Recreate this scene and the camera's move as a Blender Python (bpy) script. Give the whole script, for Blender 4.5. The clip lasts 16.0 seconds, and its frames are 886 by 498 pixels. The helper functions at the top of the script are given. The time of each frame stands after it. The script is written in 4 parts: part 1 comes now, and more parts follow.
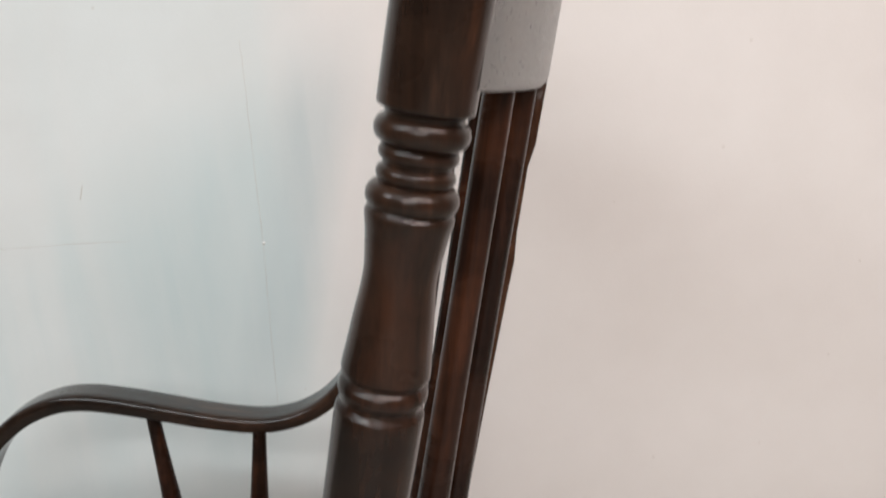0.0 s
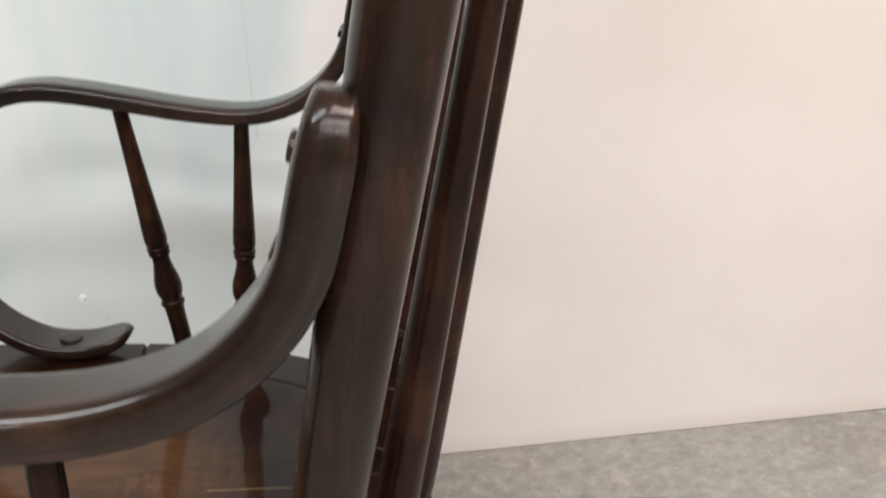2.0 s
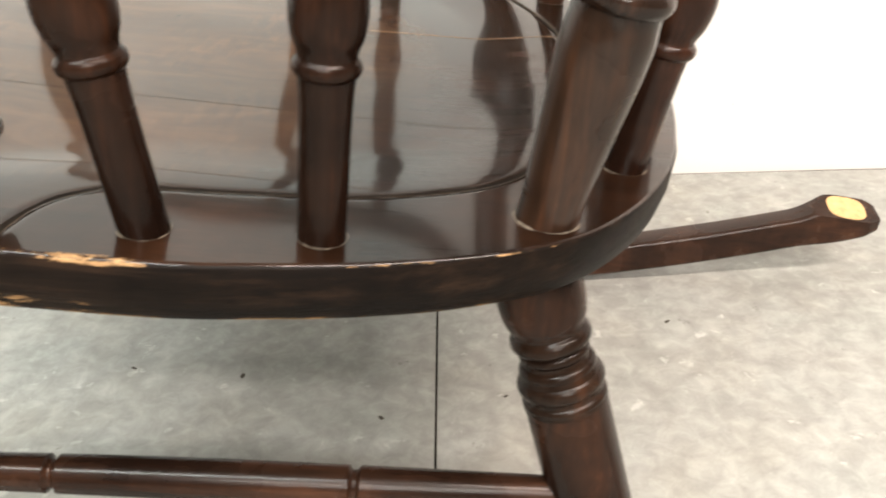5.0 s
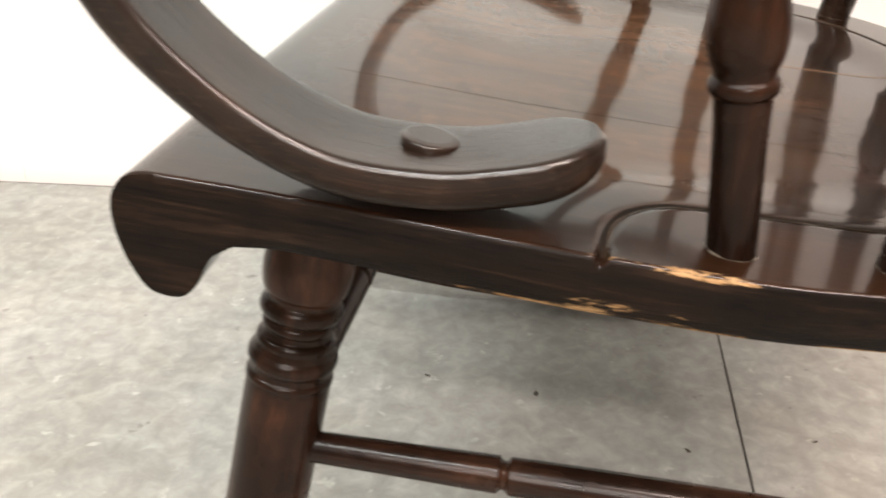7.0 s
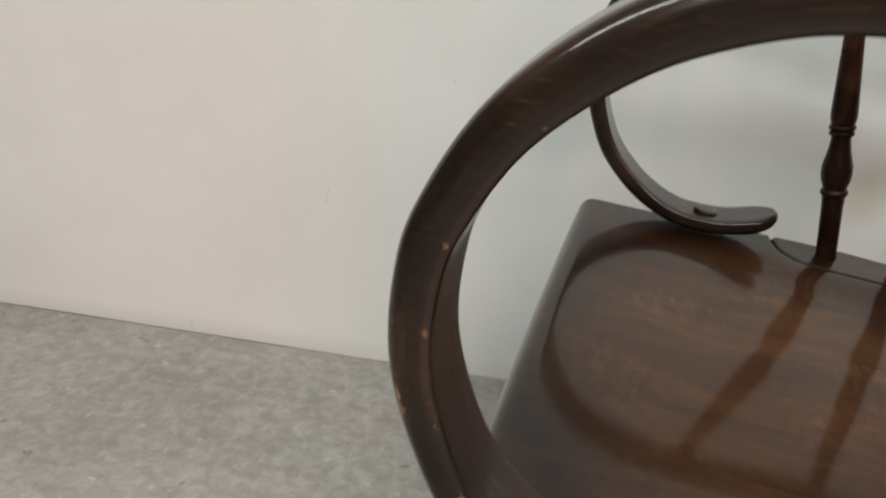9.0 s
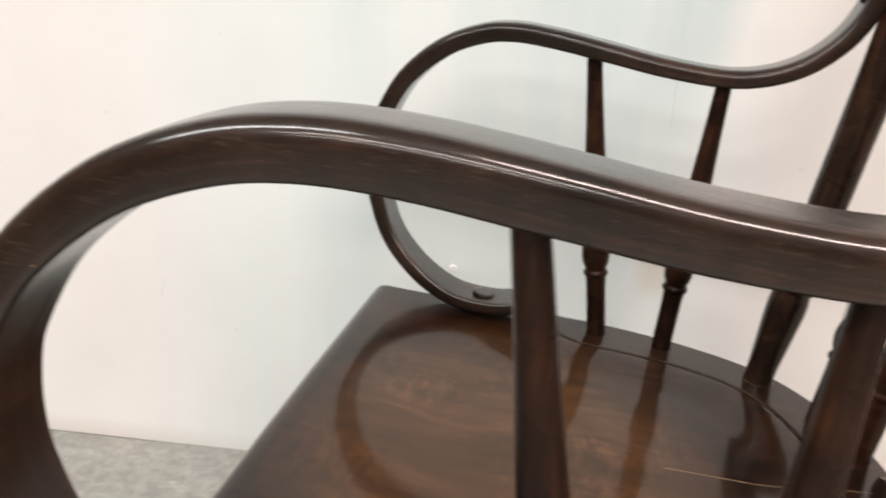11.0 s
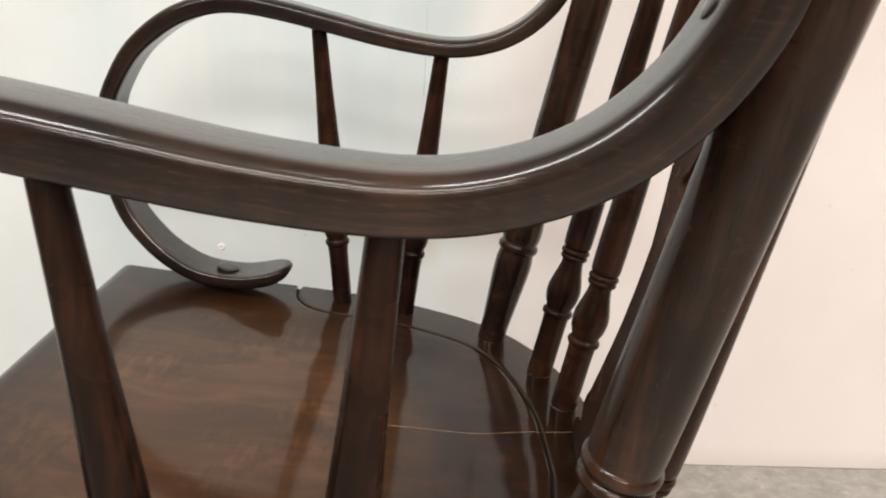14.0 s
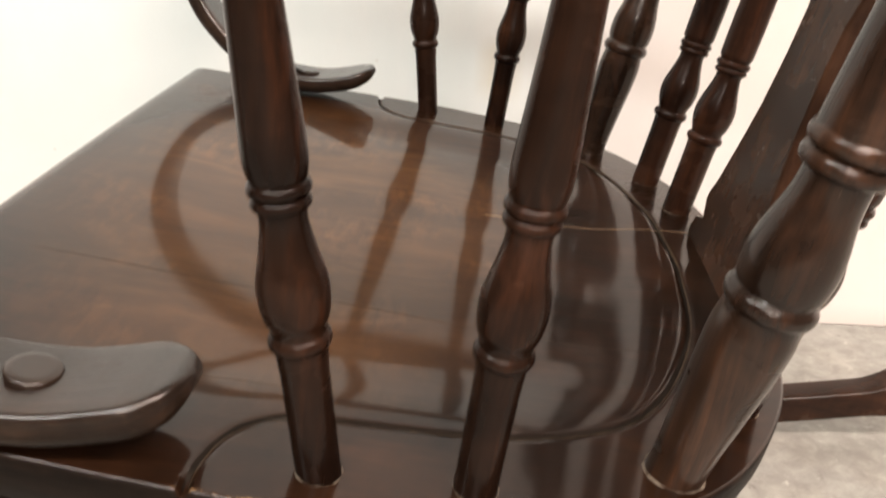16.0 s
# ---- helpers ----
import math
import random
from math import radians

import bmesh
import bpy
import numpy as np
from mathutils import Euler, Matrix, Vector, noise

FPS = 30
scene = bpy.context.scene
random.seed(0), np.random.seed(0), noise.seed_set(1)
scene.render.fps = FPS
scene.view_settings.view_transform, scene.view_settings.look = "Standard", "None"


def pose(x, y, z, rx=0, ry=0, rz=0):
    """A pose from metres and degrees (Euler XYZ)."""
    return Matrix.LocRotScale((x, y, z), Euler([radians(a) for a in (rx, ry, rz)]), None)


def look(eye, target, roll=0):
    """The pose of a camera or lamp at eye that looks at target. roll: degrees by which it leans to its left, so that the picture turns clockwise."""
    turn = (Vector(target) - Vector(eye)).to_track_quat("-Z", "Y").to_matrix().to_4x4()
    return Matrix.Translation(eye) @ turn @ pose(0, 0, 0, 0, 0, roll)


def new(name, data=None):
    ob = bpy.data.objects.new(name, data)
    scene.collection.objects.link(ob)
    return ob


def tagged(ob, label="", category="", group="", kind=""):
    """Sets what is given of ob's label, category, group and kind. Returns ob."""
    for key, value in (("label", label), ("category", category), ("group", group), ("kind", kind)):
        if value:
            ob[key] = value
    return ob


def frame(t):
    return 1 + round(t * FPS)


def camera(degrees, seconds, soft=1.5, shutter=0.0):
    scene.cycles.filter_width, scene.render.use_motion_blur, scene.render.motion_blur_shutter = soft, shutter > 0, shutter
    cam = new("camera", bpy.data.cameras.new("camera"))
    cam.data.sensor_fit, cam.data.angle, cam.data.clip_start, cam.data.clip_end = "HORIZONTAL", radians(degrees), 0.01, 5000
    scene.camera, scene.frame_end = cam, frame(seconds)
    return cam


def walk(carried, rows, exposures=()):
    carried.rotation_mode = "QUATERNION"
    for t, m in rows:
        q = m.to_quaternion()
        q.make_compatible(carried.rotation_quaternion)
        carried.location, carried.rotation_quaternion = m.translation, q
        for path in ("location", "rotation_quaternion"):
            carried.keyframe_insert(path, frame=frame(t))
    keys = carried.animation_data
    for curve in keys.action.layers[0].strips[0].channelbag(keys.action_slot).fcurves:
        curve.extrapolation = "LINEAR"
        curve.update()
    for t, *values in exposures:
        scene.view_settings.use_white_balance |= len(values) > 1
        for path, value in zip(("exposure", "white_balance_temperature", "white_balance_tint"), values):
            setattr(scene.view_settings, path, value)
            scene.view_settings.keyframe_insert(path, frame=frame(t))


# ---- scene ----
cam = camera(54.54, 16.0, soft=1.9, shutter=0.5)
PATH = [
    (0, (0.3221, -0.6128, 1.0010), (0.3228, 0.3584, 0.7627), -5.19),
    (0.5, (0.3109, -0.6234, 0.9623), (0.3228, 0.3363, 0.6817), -5.65),
    (1, (0.2992, -0.6157, 0.9123), (0.3215, 0.3299, 0.5878), -5.77),
    (1.5, (0.2822, -0.6041, 0.8672), (0.3161, 0.3254, 0.4999), -5.21),
    (2, (0.2650, -0.5758, 0.8099), (0.2950, 0.3417, 0.4132), -4.50),
    (2.5, (0.2487, -0.5624, 0.7448), (0.2661, 0.3420, 0.3185), -3.87),
    (3, (0.2304, -0.5594, 0.6829), (0.2453, 0.3334, 0.2328), -3.50),
    (3.2, (0.2197, -0.5563, 0.6571), (0.2363, 0.3317, 0.1976), -3.05),
    (5.3, (0.0943, -0.5567, 0.4914), (0.0714, 0.3127, -0.0022), -1.51),
    (5.5, (0.0760, -0.5597, 0.4918), (0.0420, 0.3113, 0.0016), -1.65),
    (6, (0.0281, -0.5637, 0.4938), (-0.0360, 0.3101, 0.0118), -1.39),
    (6.5, (-0.0185, -0.5678, 0.4972), (-0.1250, 0.3067, 0.0241), -1.22),
    (7, (-0.0610, -0.5771, 0.5014), (-0.2047, 0.2966, 0.0366), -1.10),
    (7.5, (-0.0978, -0.5867, 0.5108), (-0.2815, 0.2850, 0.0566), -0.69),
    (8, (-0.1335, -0.5915, 0.5568), (-0.3560, 0.2819, 0.1236), 0.38),
    (8.2, (-0.1453, -0.5893, 0.5832), (-0.3759, 0.2864, 0.1590), 0.72),
    (8.5, (-0.1548, -0.5811, 0.6241), (-0.3964, 0.2972, 0.2117), 0.99),
    (8.7, (-0.1601, -0.5761, 0.6590), (-0.4042, 0.3045, 0.2528), 0.83),
    (10.8, (-0.0091, -0.5673, 0.7111), (-0.2186, 0.3592, 0.3985), -0.18),
    (11, (0.0086, -0.5646, 0.7100), (-0.1800, 0.3650, 0.3933), -0.04),
    (11.5, (0.0434, -0.5627, 0.7100), (-0.1046, 0.3721, 0.3871), 0.10),
    (12, (0.0817, -0.5646, 0.7102), (-0.0341, 0.3734, 0.3835), 0.31),
    (12.5, (0.1094, -0.5652, 0.7127), (0.0307, 0.3768, 0.3865), 0.49),
    (13, (0.1207, -0.5663, 0.7165), (0.0863, 0.3777, 0.3884), 0.91),
    (13.5, (0.1401, -0.5670, 0.7084), (0.1162, 0.3779, 0.3820), 0.72),
    (14, (0.1288, -0.5652, 0.6992), (0.1037, 0.3779, 0.3675), 0.73),
    (14.5, (0.1123, -0.5636, 0.6846), (0.0734, 0.3745, 0.3406), 0.77),
    (15, (0.0917, -0.5626, 0.6584), (0.0404, 0.3656, 0.2900), 0.84),
    (15.5, (0.0799, -0.5559, 0.6257), (0.0234, 0.3602, 0.2288), 1.17),
    (16, (0.0662, -0.5523, 0.5839), (0.0157, 0.3508, 0.1575), 1.73),
]
EXPOSURE = [(0, -0.52, 6230, 14), (0.5, -0.65, 6280, 15), (1, -0.52, 6310, 14), (1.5, -0.30, 6350, 13), (2, -0.15, 6380, 14), (2.5, 0.0, 6380, 14), (3.2, 0.22, 6400, 13),
            (5.3, 0.93, 6580, 10), (5.5, 1.0, 6580, 11), (6, 1.34, 6580, 11), (6.5, 1.03, 6670, 13), (7, 0.7, 6710, 15), (7.5, 0.22, 6710, 15), (8, -0.42, 6690, 14), (8.7, -0.62, 6670, 14),
            (10.8, 0.11, 6610, 16), (11.5, -0.06, 6620, 16), (12.5, 0.02, 6610, 16), (13.5, -0.02, 6630, 16), (14, 0.05, 6660, 15), (15, 0.12, 6730, 15), (15.5, 0.25, 6860, 16), (16, 0.5, 7060, 18)]
walk(cam, [(t, look(eye, target, roll)) for t, eye, target, roll in PATH], EXPOSURE)
# ---- world and lamps ----
world = bpy.data.worlds.new("room_dark")
world.use_nodes = True
world.node_tree.nodes["Background"].inputs[0].default_value = (0.9, 0.95, 1.0, 1)
world.node_tree.nodes["Background"].inputs[1].default_value = 0.05
scene.world = world


def lamp(name, eye, target, size_x, size_y, power, colour):
    data = bpy.data.lights.new(name, "AREA")
    data.shape, data.size, data.size_y = "RECTANGLE", size_x, size_y
    data.energy, data.color = power, colour
    ob = new(name, data)
    ob.matrix_world = look(eye, target)
    return ob


lamp("ceiling_lamp_warm", (1.45, -1.25, 2.55), (1.40, -1.00, 0.0), 2.0, 0.25, 76, (1.0, 0.86, 0.77))
lamp("ceiling_lamp_cool", (-0.95, -1.35, 2.55), (-0.90, -1.10, 0.0), 2.0, 0.25, 54, (0.935, 0.995, 0.96))
lamp("ceiling_lamp_mid", (0.35, -2.90, 2.55), (0.35, -2.60, 0.0), 2.0, 0.25, 60, (1.0, 0.95, 0.88))
lamp("ceiling_lamp_far", (0.35, -4.50, 2.55), (0.35, -4.20, 0.0), 2.0, 0.25, 75, (1.0, 0.95, 0.88))


# ---- materials ----
def nodes_of(name):
    mat = bpy.data.materials.new(name)
    mat.use_nodes = True
    nt = mat.node_tree
    return mat, nt, nt.nodes["Principled BSDF"]


def add(nt, kind, **values):
    n = nt.nodes.new(kind)
    for k, v in values.items():
        n.inputs[k].default_value = v
    return n


def ramp(nt, stops):
    n = nt.nodes.new("ShaderNodeValToRGB")
    el = n.color_ramp.elements
    while len(el) < len(stops):
        el.new(0.5)
    for e, (p, c) in zip(el, stops):
        e.position, e.color = p, (*c, 1) if len(c) == 3 else c
    return n


def mixed(nt, kind, fac, a, b):
    """Mix two colours; fac, a, b are sockets or values."""
    n = nt.nodes.new("ShaderNodeMix")
    n.data_type, n.blend_type = "RGBA", kind
    for i, v in ((0, fac), (6, a), (7, b)):
        if isinstance(v, bpy.types.NodeSocket):
            nt.links.new(v, n.inputs[i])
        else:
            n.inputs[i].default_value = v
    return n.outputs[2]


def maths(nt, op, a, b=0.0, clamp=False):
    n = nt.nodes.new("ShaderNodeMath")
    n.operation, n.use_clamp = op, clamp
    for i, v in ((0, a), (1, b)):
        if isinstance(v, bpy.types.NodeSocket):
            nt.links.new(v, n.inputs[i])
        else:
            n.inputs[i].default_value = v
    return n.outputs[0]


def band(nt, value, lo, hi, soft):
    """1 between lo and hi, falling to 0 over soft outside."""
    up = maths(nt, "DIVIDE", maths(nt, "SUBTRACT", value, lo - soft), soft, True)
    down = maths(nt, "DIVIDE", maths(nt, "SUBTRACT", hi + soft, value), soft, True)
    return maths(nt, "MULTIPLY", up, down)


def wood(name, stretch, dark, mid, red, rough=0.26, coat=0.5, wear=None, rub=None, spec=0.24, shine=0.15, even=0.0, relief=0.10, film=1.33, pore=4.5, grainy=0.0, along="", blush=0.0):
    """Dark stained, varnished oak. stretch: noise scale along x, y, z."""
    mat, nt, bsdf = nodes_of(name)
    dark, mid, red = (tuple(c * k for c, k in zip(col, (1.04, 0.985, 0.95))) for col in (dark, mid, red))
    coords = nt.nodes.new("ShaderNodeTexCoord")
    info = nt.nodes.new("ShaderNodeObjectInfo")
    shift = nt.nodes.new("ShaderNodeVectorMath")
    shift.operation = "ADD"
    nt.links.new(coords.outputs["Object"], shift.inputs[0])
    nt.links.new(info.outputs["Random"], shift.inputs[1])
    mapping = nt.nodes.new("ShaderNodeMapping")
    mapping.inputs["Scale"].default_value = stretch
    if along:
        run = nt.nodes.new("ShaderNodeAttribute")
        run.attribute_name = along
        nt.links.new(run.outputs["Vector"], mapping.inputs[0])
    else:
        nt.links.new(shift.outputs[0], mapping.inputs[0])
    grain = add(nt, "ShaderNodeTexNoise", Scale=1.0, Detail=9.0, Roughness=0.68, Distortion=0.5)
    nt.links.new(mapping.outputs[0], grain.inputs["Vector"])
    pores = add(nt, "ShaderNodeTexNoise", Scale=pore, Detail=4.0, Roughness=0.7)
    nt.links.new(mapping.outputs[0], pores.inputs["Vector"])
    large = add(nt, "ShaderNodeTexNoise", Scale=1.0, Detail=4.0, Roughness=0.6)
    blotch = nt.nodes.new("ShaderNodeMapping")
    blotch.inputs["Scale"].default_value = tuple(9.0 + 0.12 * (60 - v) for v in stretch)
    nt.links.new(shift.outputs[0], blotch.inputs[0])
    nt.links.new(blotch.outputs[0], large.inputs["Vector"])
    base = ramp(nt, ((0.30, dark), (0.52, mid), (0.72, red)))
    tone = maths(nt, "ADD", maths(nt, "MULTIPLY", grain.outputs["Fac"], 1 - 0.6 * even), maths(nt, "MULTIPLY", large.outputs["Fac"], 0.6 * even))
    nt.links.new(tone, base.inputs[0])
    patch = ramp(nt, ((0.34, (0.55, 0.53, 0.52)), (0.66, (1.45, 1.36, 1.26))))
    nt.links.new(large.outputs["Fac"], patch.inputs[0])
    colour = mixed(nt, "MULTIPLY", 1.0, base.outputs[0], patch.outputs[0])
    fleck = ramp(nt, ((0.34, (0.40, 0.38, 0.36)), (0.46, (1, 1, 1)), (0.58, (1, 1, 1)), (0.70, (2.0, 1.9, 1.8))))
    nt.links.new(pores.outputs["Fac"], fleck.inputs[0])
    colour = mixed(nt, "MULTIPLY", 0.55 - 0.35 * even + grainy, colour, fleck.outputs[0])
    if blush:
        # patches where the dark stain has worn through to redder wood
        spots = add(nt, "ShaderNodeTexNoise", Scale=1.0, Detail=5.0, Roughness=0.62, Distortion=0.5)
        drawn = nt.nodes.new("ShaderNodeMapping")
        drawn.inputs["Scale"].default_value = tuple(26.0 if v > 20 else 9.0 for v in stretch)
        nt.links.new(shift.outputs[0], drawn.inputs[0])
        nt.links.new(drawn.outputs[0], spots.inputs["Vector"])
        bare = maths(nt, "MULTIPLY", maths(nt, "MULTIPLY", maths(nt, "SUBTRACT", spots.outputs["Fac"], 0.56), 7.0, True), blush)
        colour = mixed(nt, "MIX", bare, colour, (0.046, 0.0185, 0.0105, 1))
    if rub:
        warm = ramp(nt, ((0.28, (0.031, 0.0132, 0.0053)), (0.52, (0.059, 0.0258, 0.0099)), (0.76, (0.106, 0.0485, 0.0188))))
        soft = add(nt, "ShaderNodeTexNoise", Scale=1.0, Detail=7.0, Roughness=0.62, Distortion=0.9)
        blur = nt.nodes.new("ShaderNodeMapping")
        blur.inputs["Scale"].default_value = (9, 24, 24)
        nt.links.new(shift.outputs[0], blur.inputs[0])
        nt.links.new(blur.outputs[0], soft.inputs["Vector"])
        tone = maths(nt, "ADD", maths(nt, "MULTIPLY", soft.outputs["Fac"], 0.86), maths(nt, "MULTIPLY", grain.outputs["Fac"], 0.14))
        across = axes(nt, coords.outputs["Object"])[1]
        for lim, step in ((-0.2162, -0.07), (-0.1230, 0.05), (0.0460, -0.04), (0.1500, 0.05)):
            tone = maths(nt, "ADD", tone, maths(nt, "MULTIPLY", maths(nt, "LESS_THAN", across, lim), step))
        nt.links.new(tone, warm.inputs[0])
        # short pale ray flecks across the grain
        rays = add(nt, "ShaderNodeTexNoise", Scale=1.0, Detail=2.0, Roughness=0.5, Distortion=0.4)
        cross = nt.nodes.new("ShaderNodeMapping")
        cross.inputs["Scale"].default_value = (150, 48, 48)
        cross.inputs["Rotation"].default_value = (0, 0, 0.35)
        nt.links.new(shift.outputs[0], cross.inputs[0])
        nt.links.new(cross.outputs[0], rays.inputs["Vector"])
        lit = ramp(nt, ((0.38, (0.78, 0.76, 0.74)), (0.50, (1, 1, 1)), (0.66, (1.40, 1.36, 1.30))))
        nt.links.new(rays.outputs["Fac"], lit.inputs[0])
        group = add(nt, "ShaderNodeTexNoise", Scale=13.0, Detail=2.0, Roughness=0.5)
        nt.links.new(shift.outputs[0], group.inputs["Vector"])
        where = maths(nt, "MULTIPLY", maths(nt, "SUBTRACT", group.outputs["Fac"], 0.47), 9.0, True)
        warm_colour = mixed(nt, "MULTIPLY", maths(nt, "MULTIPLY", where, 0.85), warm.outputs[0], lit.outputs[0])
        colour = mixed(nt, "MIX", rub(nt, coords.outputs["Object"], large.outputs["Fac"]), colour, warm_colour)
    flank = None
    if along:
        # coarse open grain with pale filler on the sides, rubbed satin top
        faces = nt.nodes.new("ShaderNodeAttribute")
        faces.attribute_name = "flank"
        flank, corner, polish = axes(nt, faces.outputs["Vector"])
        hatch = add(nt, "ShaderNodeTexNoise", Scale=1.0, Detail=4.0, Roughness=0.65)
        fine = nt.nodes.new("ShaderNodeMapping")
        fine.inputs["Scale"].default_value = (75, 800, 800)
        nt.links.new(coords.outputs["Object"], fine.inputs[0])
        nt.links.new(fine.outputs[0], hatch.inputs["Vector"])
        pale = maths(nt, "MULTIPLY", maths(nt, "SUBTRACT", hatch.outputs["Fac"], 0.56), 5.0, True)
        pale = maths(nt, "MULTIPLY", pale, maths(nt, "MULTIPLY", flank, maths(nt, "MULTIPLY", large.outputs["Fac"], 1.0)))
        colour = mixed(nt, "MIX", pale, colour, (0.075, 0.048, 0.031, 1))
    roughness = maths(nt, "ADD", rough - 0.05, maths(nt, "MULTIPLY", large.outputs["Fac"], 0.12))
    if wear:
        worn = wear(nt, coords.outputs["Object"])
        chip = ramp(nt, ((0.3, (0.22, 0.115, 0.050)), (0.7, (0.46, 0.29, 0.145))))
        nt.links.new(pores.outputs["Fac"], chip.inputs[0])
        colour = mixed(nt, "MIX", worn, colour, chip.outputs[0])
        roughness = maths(nt, "ADD", roughness, maths(nt, "MULTIPLY", worn, 0.3))
        cover = maths(nt, "MULTIPLY", maths(nt, "SUBTRACT", 1.0, worn), coat)
        if flank:
            dull = maths(nt, "MULTIPLY", flank, maths(nt, "SUBTRACT", 0.90, maths(nt, "MULTIPLY", polish, 0.35)))
            cover = maths(nt, "MULTIPLY", cover, maths(nt, "SUBTRACT", 1.0, dull))
        nt.links.new(cover, bsdf.inputs["Coat Weight"])
    else:
        bsdf.inputs["Coat Weight"].default_value = coat
    gloss = maths(nt, "MULTIPLY", maths(nt, "ADD", maths(nt, "MULTIPLY", pores.outputs["Fac"], 1.2), 0.4), shine)
    if flank:
        gloss = maths(nt, "MULTIPLY", gloss, maths(nt, "SUBTRACT", 1.25, maths(nt, "ADD", maths(nt, "MULTIPLY", flank, 0.25), maths(nt, "MULTIPLY", maths(nt, "MULTIPLY", corner, polish), 0.50))))
    nt.links.new(gloss, bsdf.inputs["Coat Roughness"])
    bsdf.inputs["Coat IOR"].default_value = film
    bsdf.inputs["Specular IOR Level"].default_value = spec
    nt.links.new(colour, bsdf.inputs["Base Color"])
    nt.links.new(roughness, bsdf.inputs["Roughness"])
    bump = add(nt, "ShaderNodeBump", Strength=relief, Distance=0.0006)
    nt.links.new(pores.outputs["Fac"], bump.inputs["Height"])
    if flank:
        nt.links.new(maths(nt, "MULTIPLY", maths(nt, "ADD", flank, 0.25), relief), bump.inputs["Strength"])
        nt.links.new(maths(nt, "ADD", pores.outputs["Fac"], maths(nt, "MULTIPLY", hatch.outputs["Fac"], 0.5)), bump.inputs["Height"])
    nt.links.new(bump.outputs[0], bsdf.inputs["Normal"])
    return mat


def axes(nt, coords):
    n = nt.nodes.new("ShaderNodeSeparateXYZ")
    nt.links.new(coords, n.inputs[0])
    return n.outputs


def seat_wear(nt, coords, rim_line=0.0):
    """Chipped varnish along the side edge of the seat, with bare orange wood."""
    x, y, z = axes(nt, coords)
    chips = add(nt, "ShaderNodeTexNoise", Scale=95.0, Detail=6.0, Roughness=0.7)
    stretch = nt.nodes.new("ShaderNodeMapping")
    stretch.inputs["Scale"].default_value = (0.34, 1, 1.7)
    nt.links.new(coords, stretch.inputs[0])
    nt.links.new(stretch.outputs[0], chips.inputs["Vector"])
    side = maths(nt, "LESS_THAN", y, -0.15)
    top = maths(nt, "MULTIPLY", band(nt, z, -0.0016, 0.004, 0.0022), band(nt, x, -0.052, 0.012, 0.045))
    rim = maths(nt, "LESS_THAN", y, -0.2922)
    low = maths(nt, "MULTIPLY", band(nt, z, -0.0245, -0.0195, 0.0030), band(nt, x, -0.055, -0.010, 0.03))
    under = maths(nt, "MULTIPLY", band(nt, z, -0.0285, -0.0255, 0.0012), band(nt, x, -0.08, 0.14, 0.05))
    line = maths(nt, "MULTIPLY", band(nt, z, -0.0013, -0.0004, 0.0005), band(nt, x, -0.06, 0.15, 0.05))
    amount = maths(nt, "MAXIMUM", maths(nt, "MULTIPLY", top, rim), maths(nt, "MAXIMUM", low, maths(nt, "MULTIPLY", under, 1.05)))
    amount = maths(nt, "MAXIMUM", amount, maths(nt, "MULTIPLY", line, rim_line))
    amount = maths(nt, "MULTIPLY", amount, side)
    level = maths(nt, "ADD", maths(nt, "MULTIPLY", amount, 0.228), chips.outputs["Fac"])
    return maths(nt, "MULTIPLY", maths(nt, "SUBTRACT", level, 0.74), 14.0, True)


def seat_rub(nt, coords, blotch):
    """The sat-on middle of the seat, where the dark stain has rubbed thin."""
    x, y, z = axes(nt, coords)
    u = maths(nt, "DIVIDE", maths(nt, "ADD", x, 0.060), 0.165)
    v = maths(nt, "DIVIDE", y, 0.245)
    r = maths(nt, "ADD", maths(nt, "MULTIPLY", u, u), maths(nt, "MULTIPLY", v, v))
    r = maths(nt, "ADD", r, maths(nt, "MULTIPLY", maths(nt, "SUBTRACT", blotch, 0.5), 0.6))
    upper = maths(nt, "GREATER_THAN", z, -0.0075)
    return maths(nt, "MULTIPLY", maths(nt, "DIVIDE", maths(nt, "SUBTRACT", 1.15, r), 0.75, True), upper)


def arm_wear_glint(nt, coords):
    """Small rubbed flecks along the outer upper edge of the arms, with a painted glint on the bend."""
    x, y, z = axes(nt, coords)
    chips = add(nt, "ShaderNodeTexNoise", Scale=110.0, Detail=5.0, Roughness=0.7)
    stretch = nt.nodes.new("ShaderNodeMapping")
    stretch.inputs["Scale"].default_value = (0.3, 1, 0.8)
    nt.links.new(coords, stretch.inputs[0])
    nt.links.new(stretch.outputs[0], chips.inputs["Vector"])
    # denser pale flecks on the front bend: wear and a glint put into the colour
    bend = maths(nt, "MULTIPLY", band(nt, z, 0.045, 0.150, 0.02), band(nt, x, -0.30, -0.16, 0.02))
    faces = nt.nodes.new("ShaderNodeAttribute")
    faces.attribute_name = "flank"
    edge = axes(nt, faces.outputs["Vector"])[1]
    level = maths(nt, "ADD", maths(nt, "MULTIPLY", edge, maths(nt, "ADD", maths(nt, "MULTIPLY", bend, 0.12), 0.07)), chips.outputs["Fac"])
    return maths(nt, "MULTIPLY", maths(nt, "SUBTRACT", level, 0.71), 9.0, True)


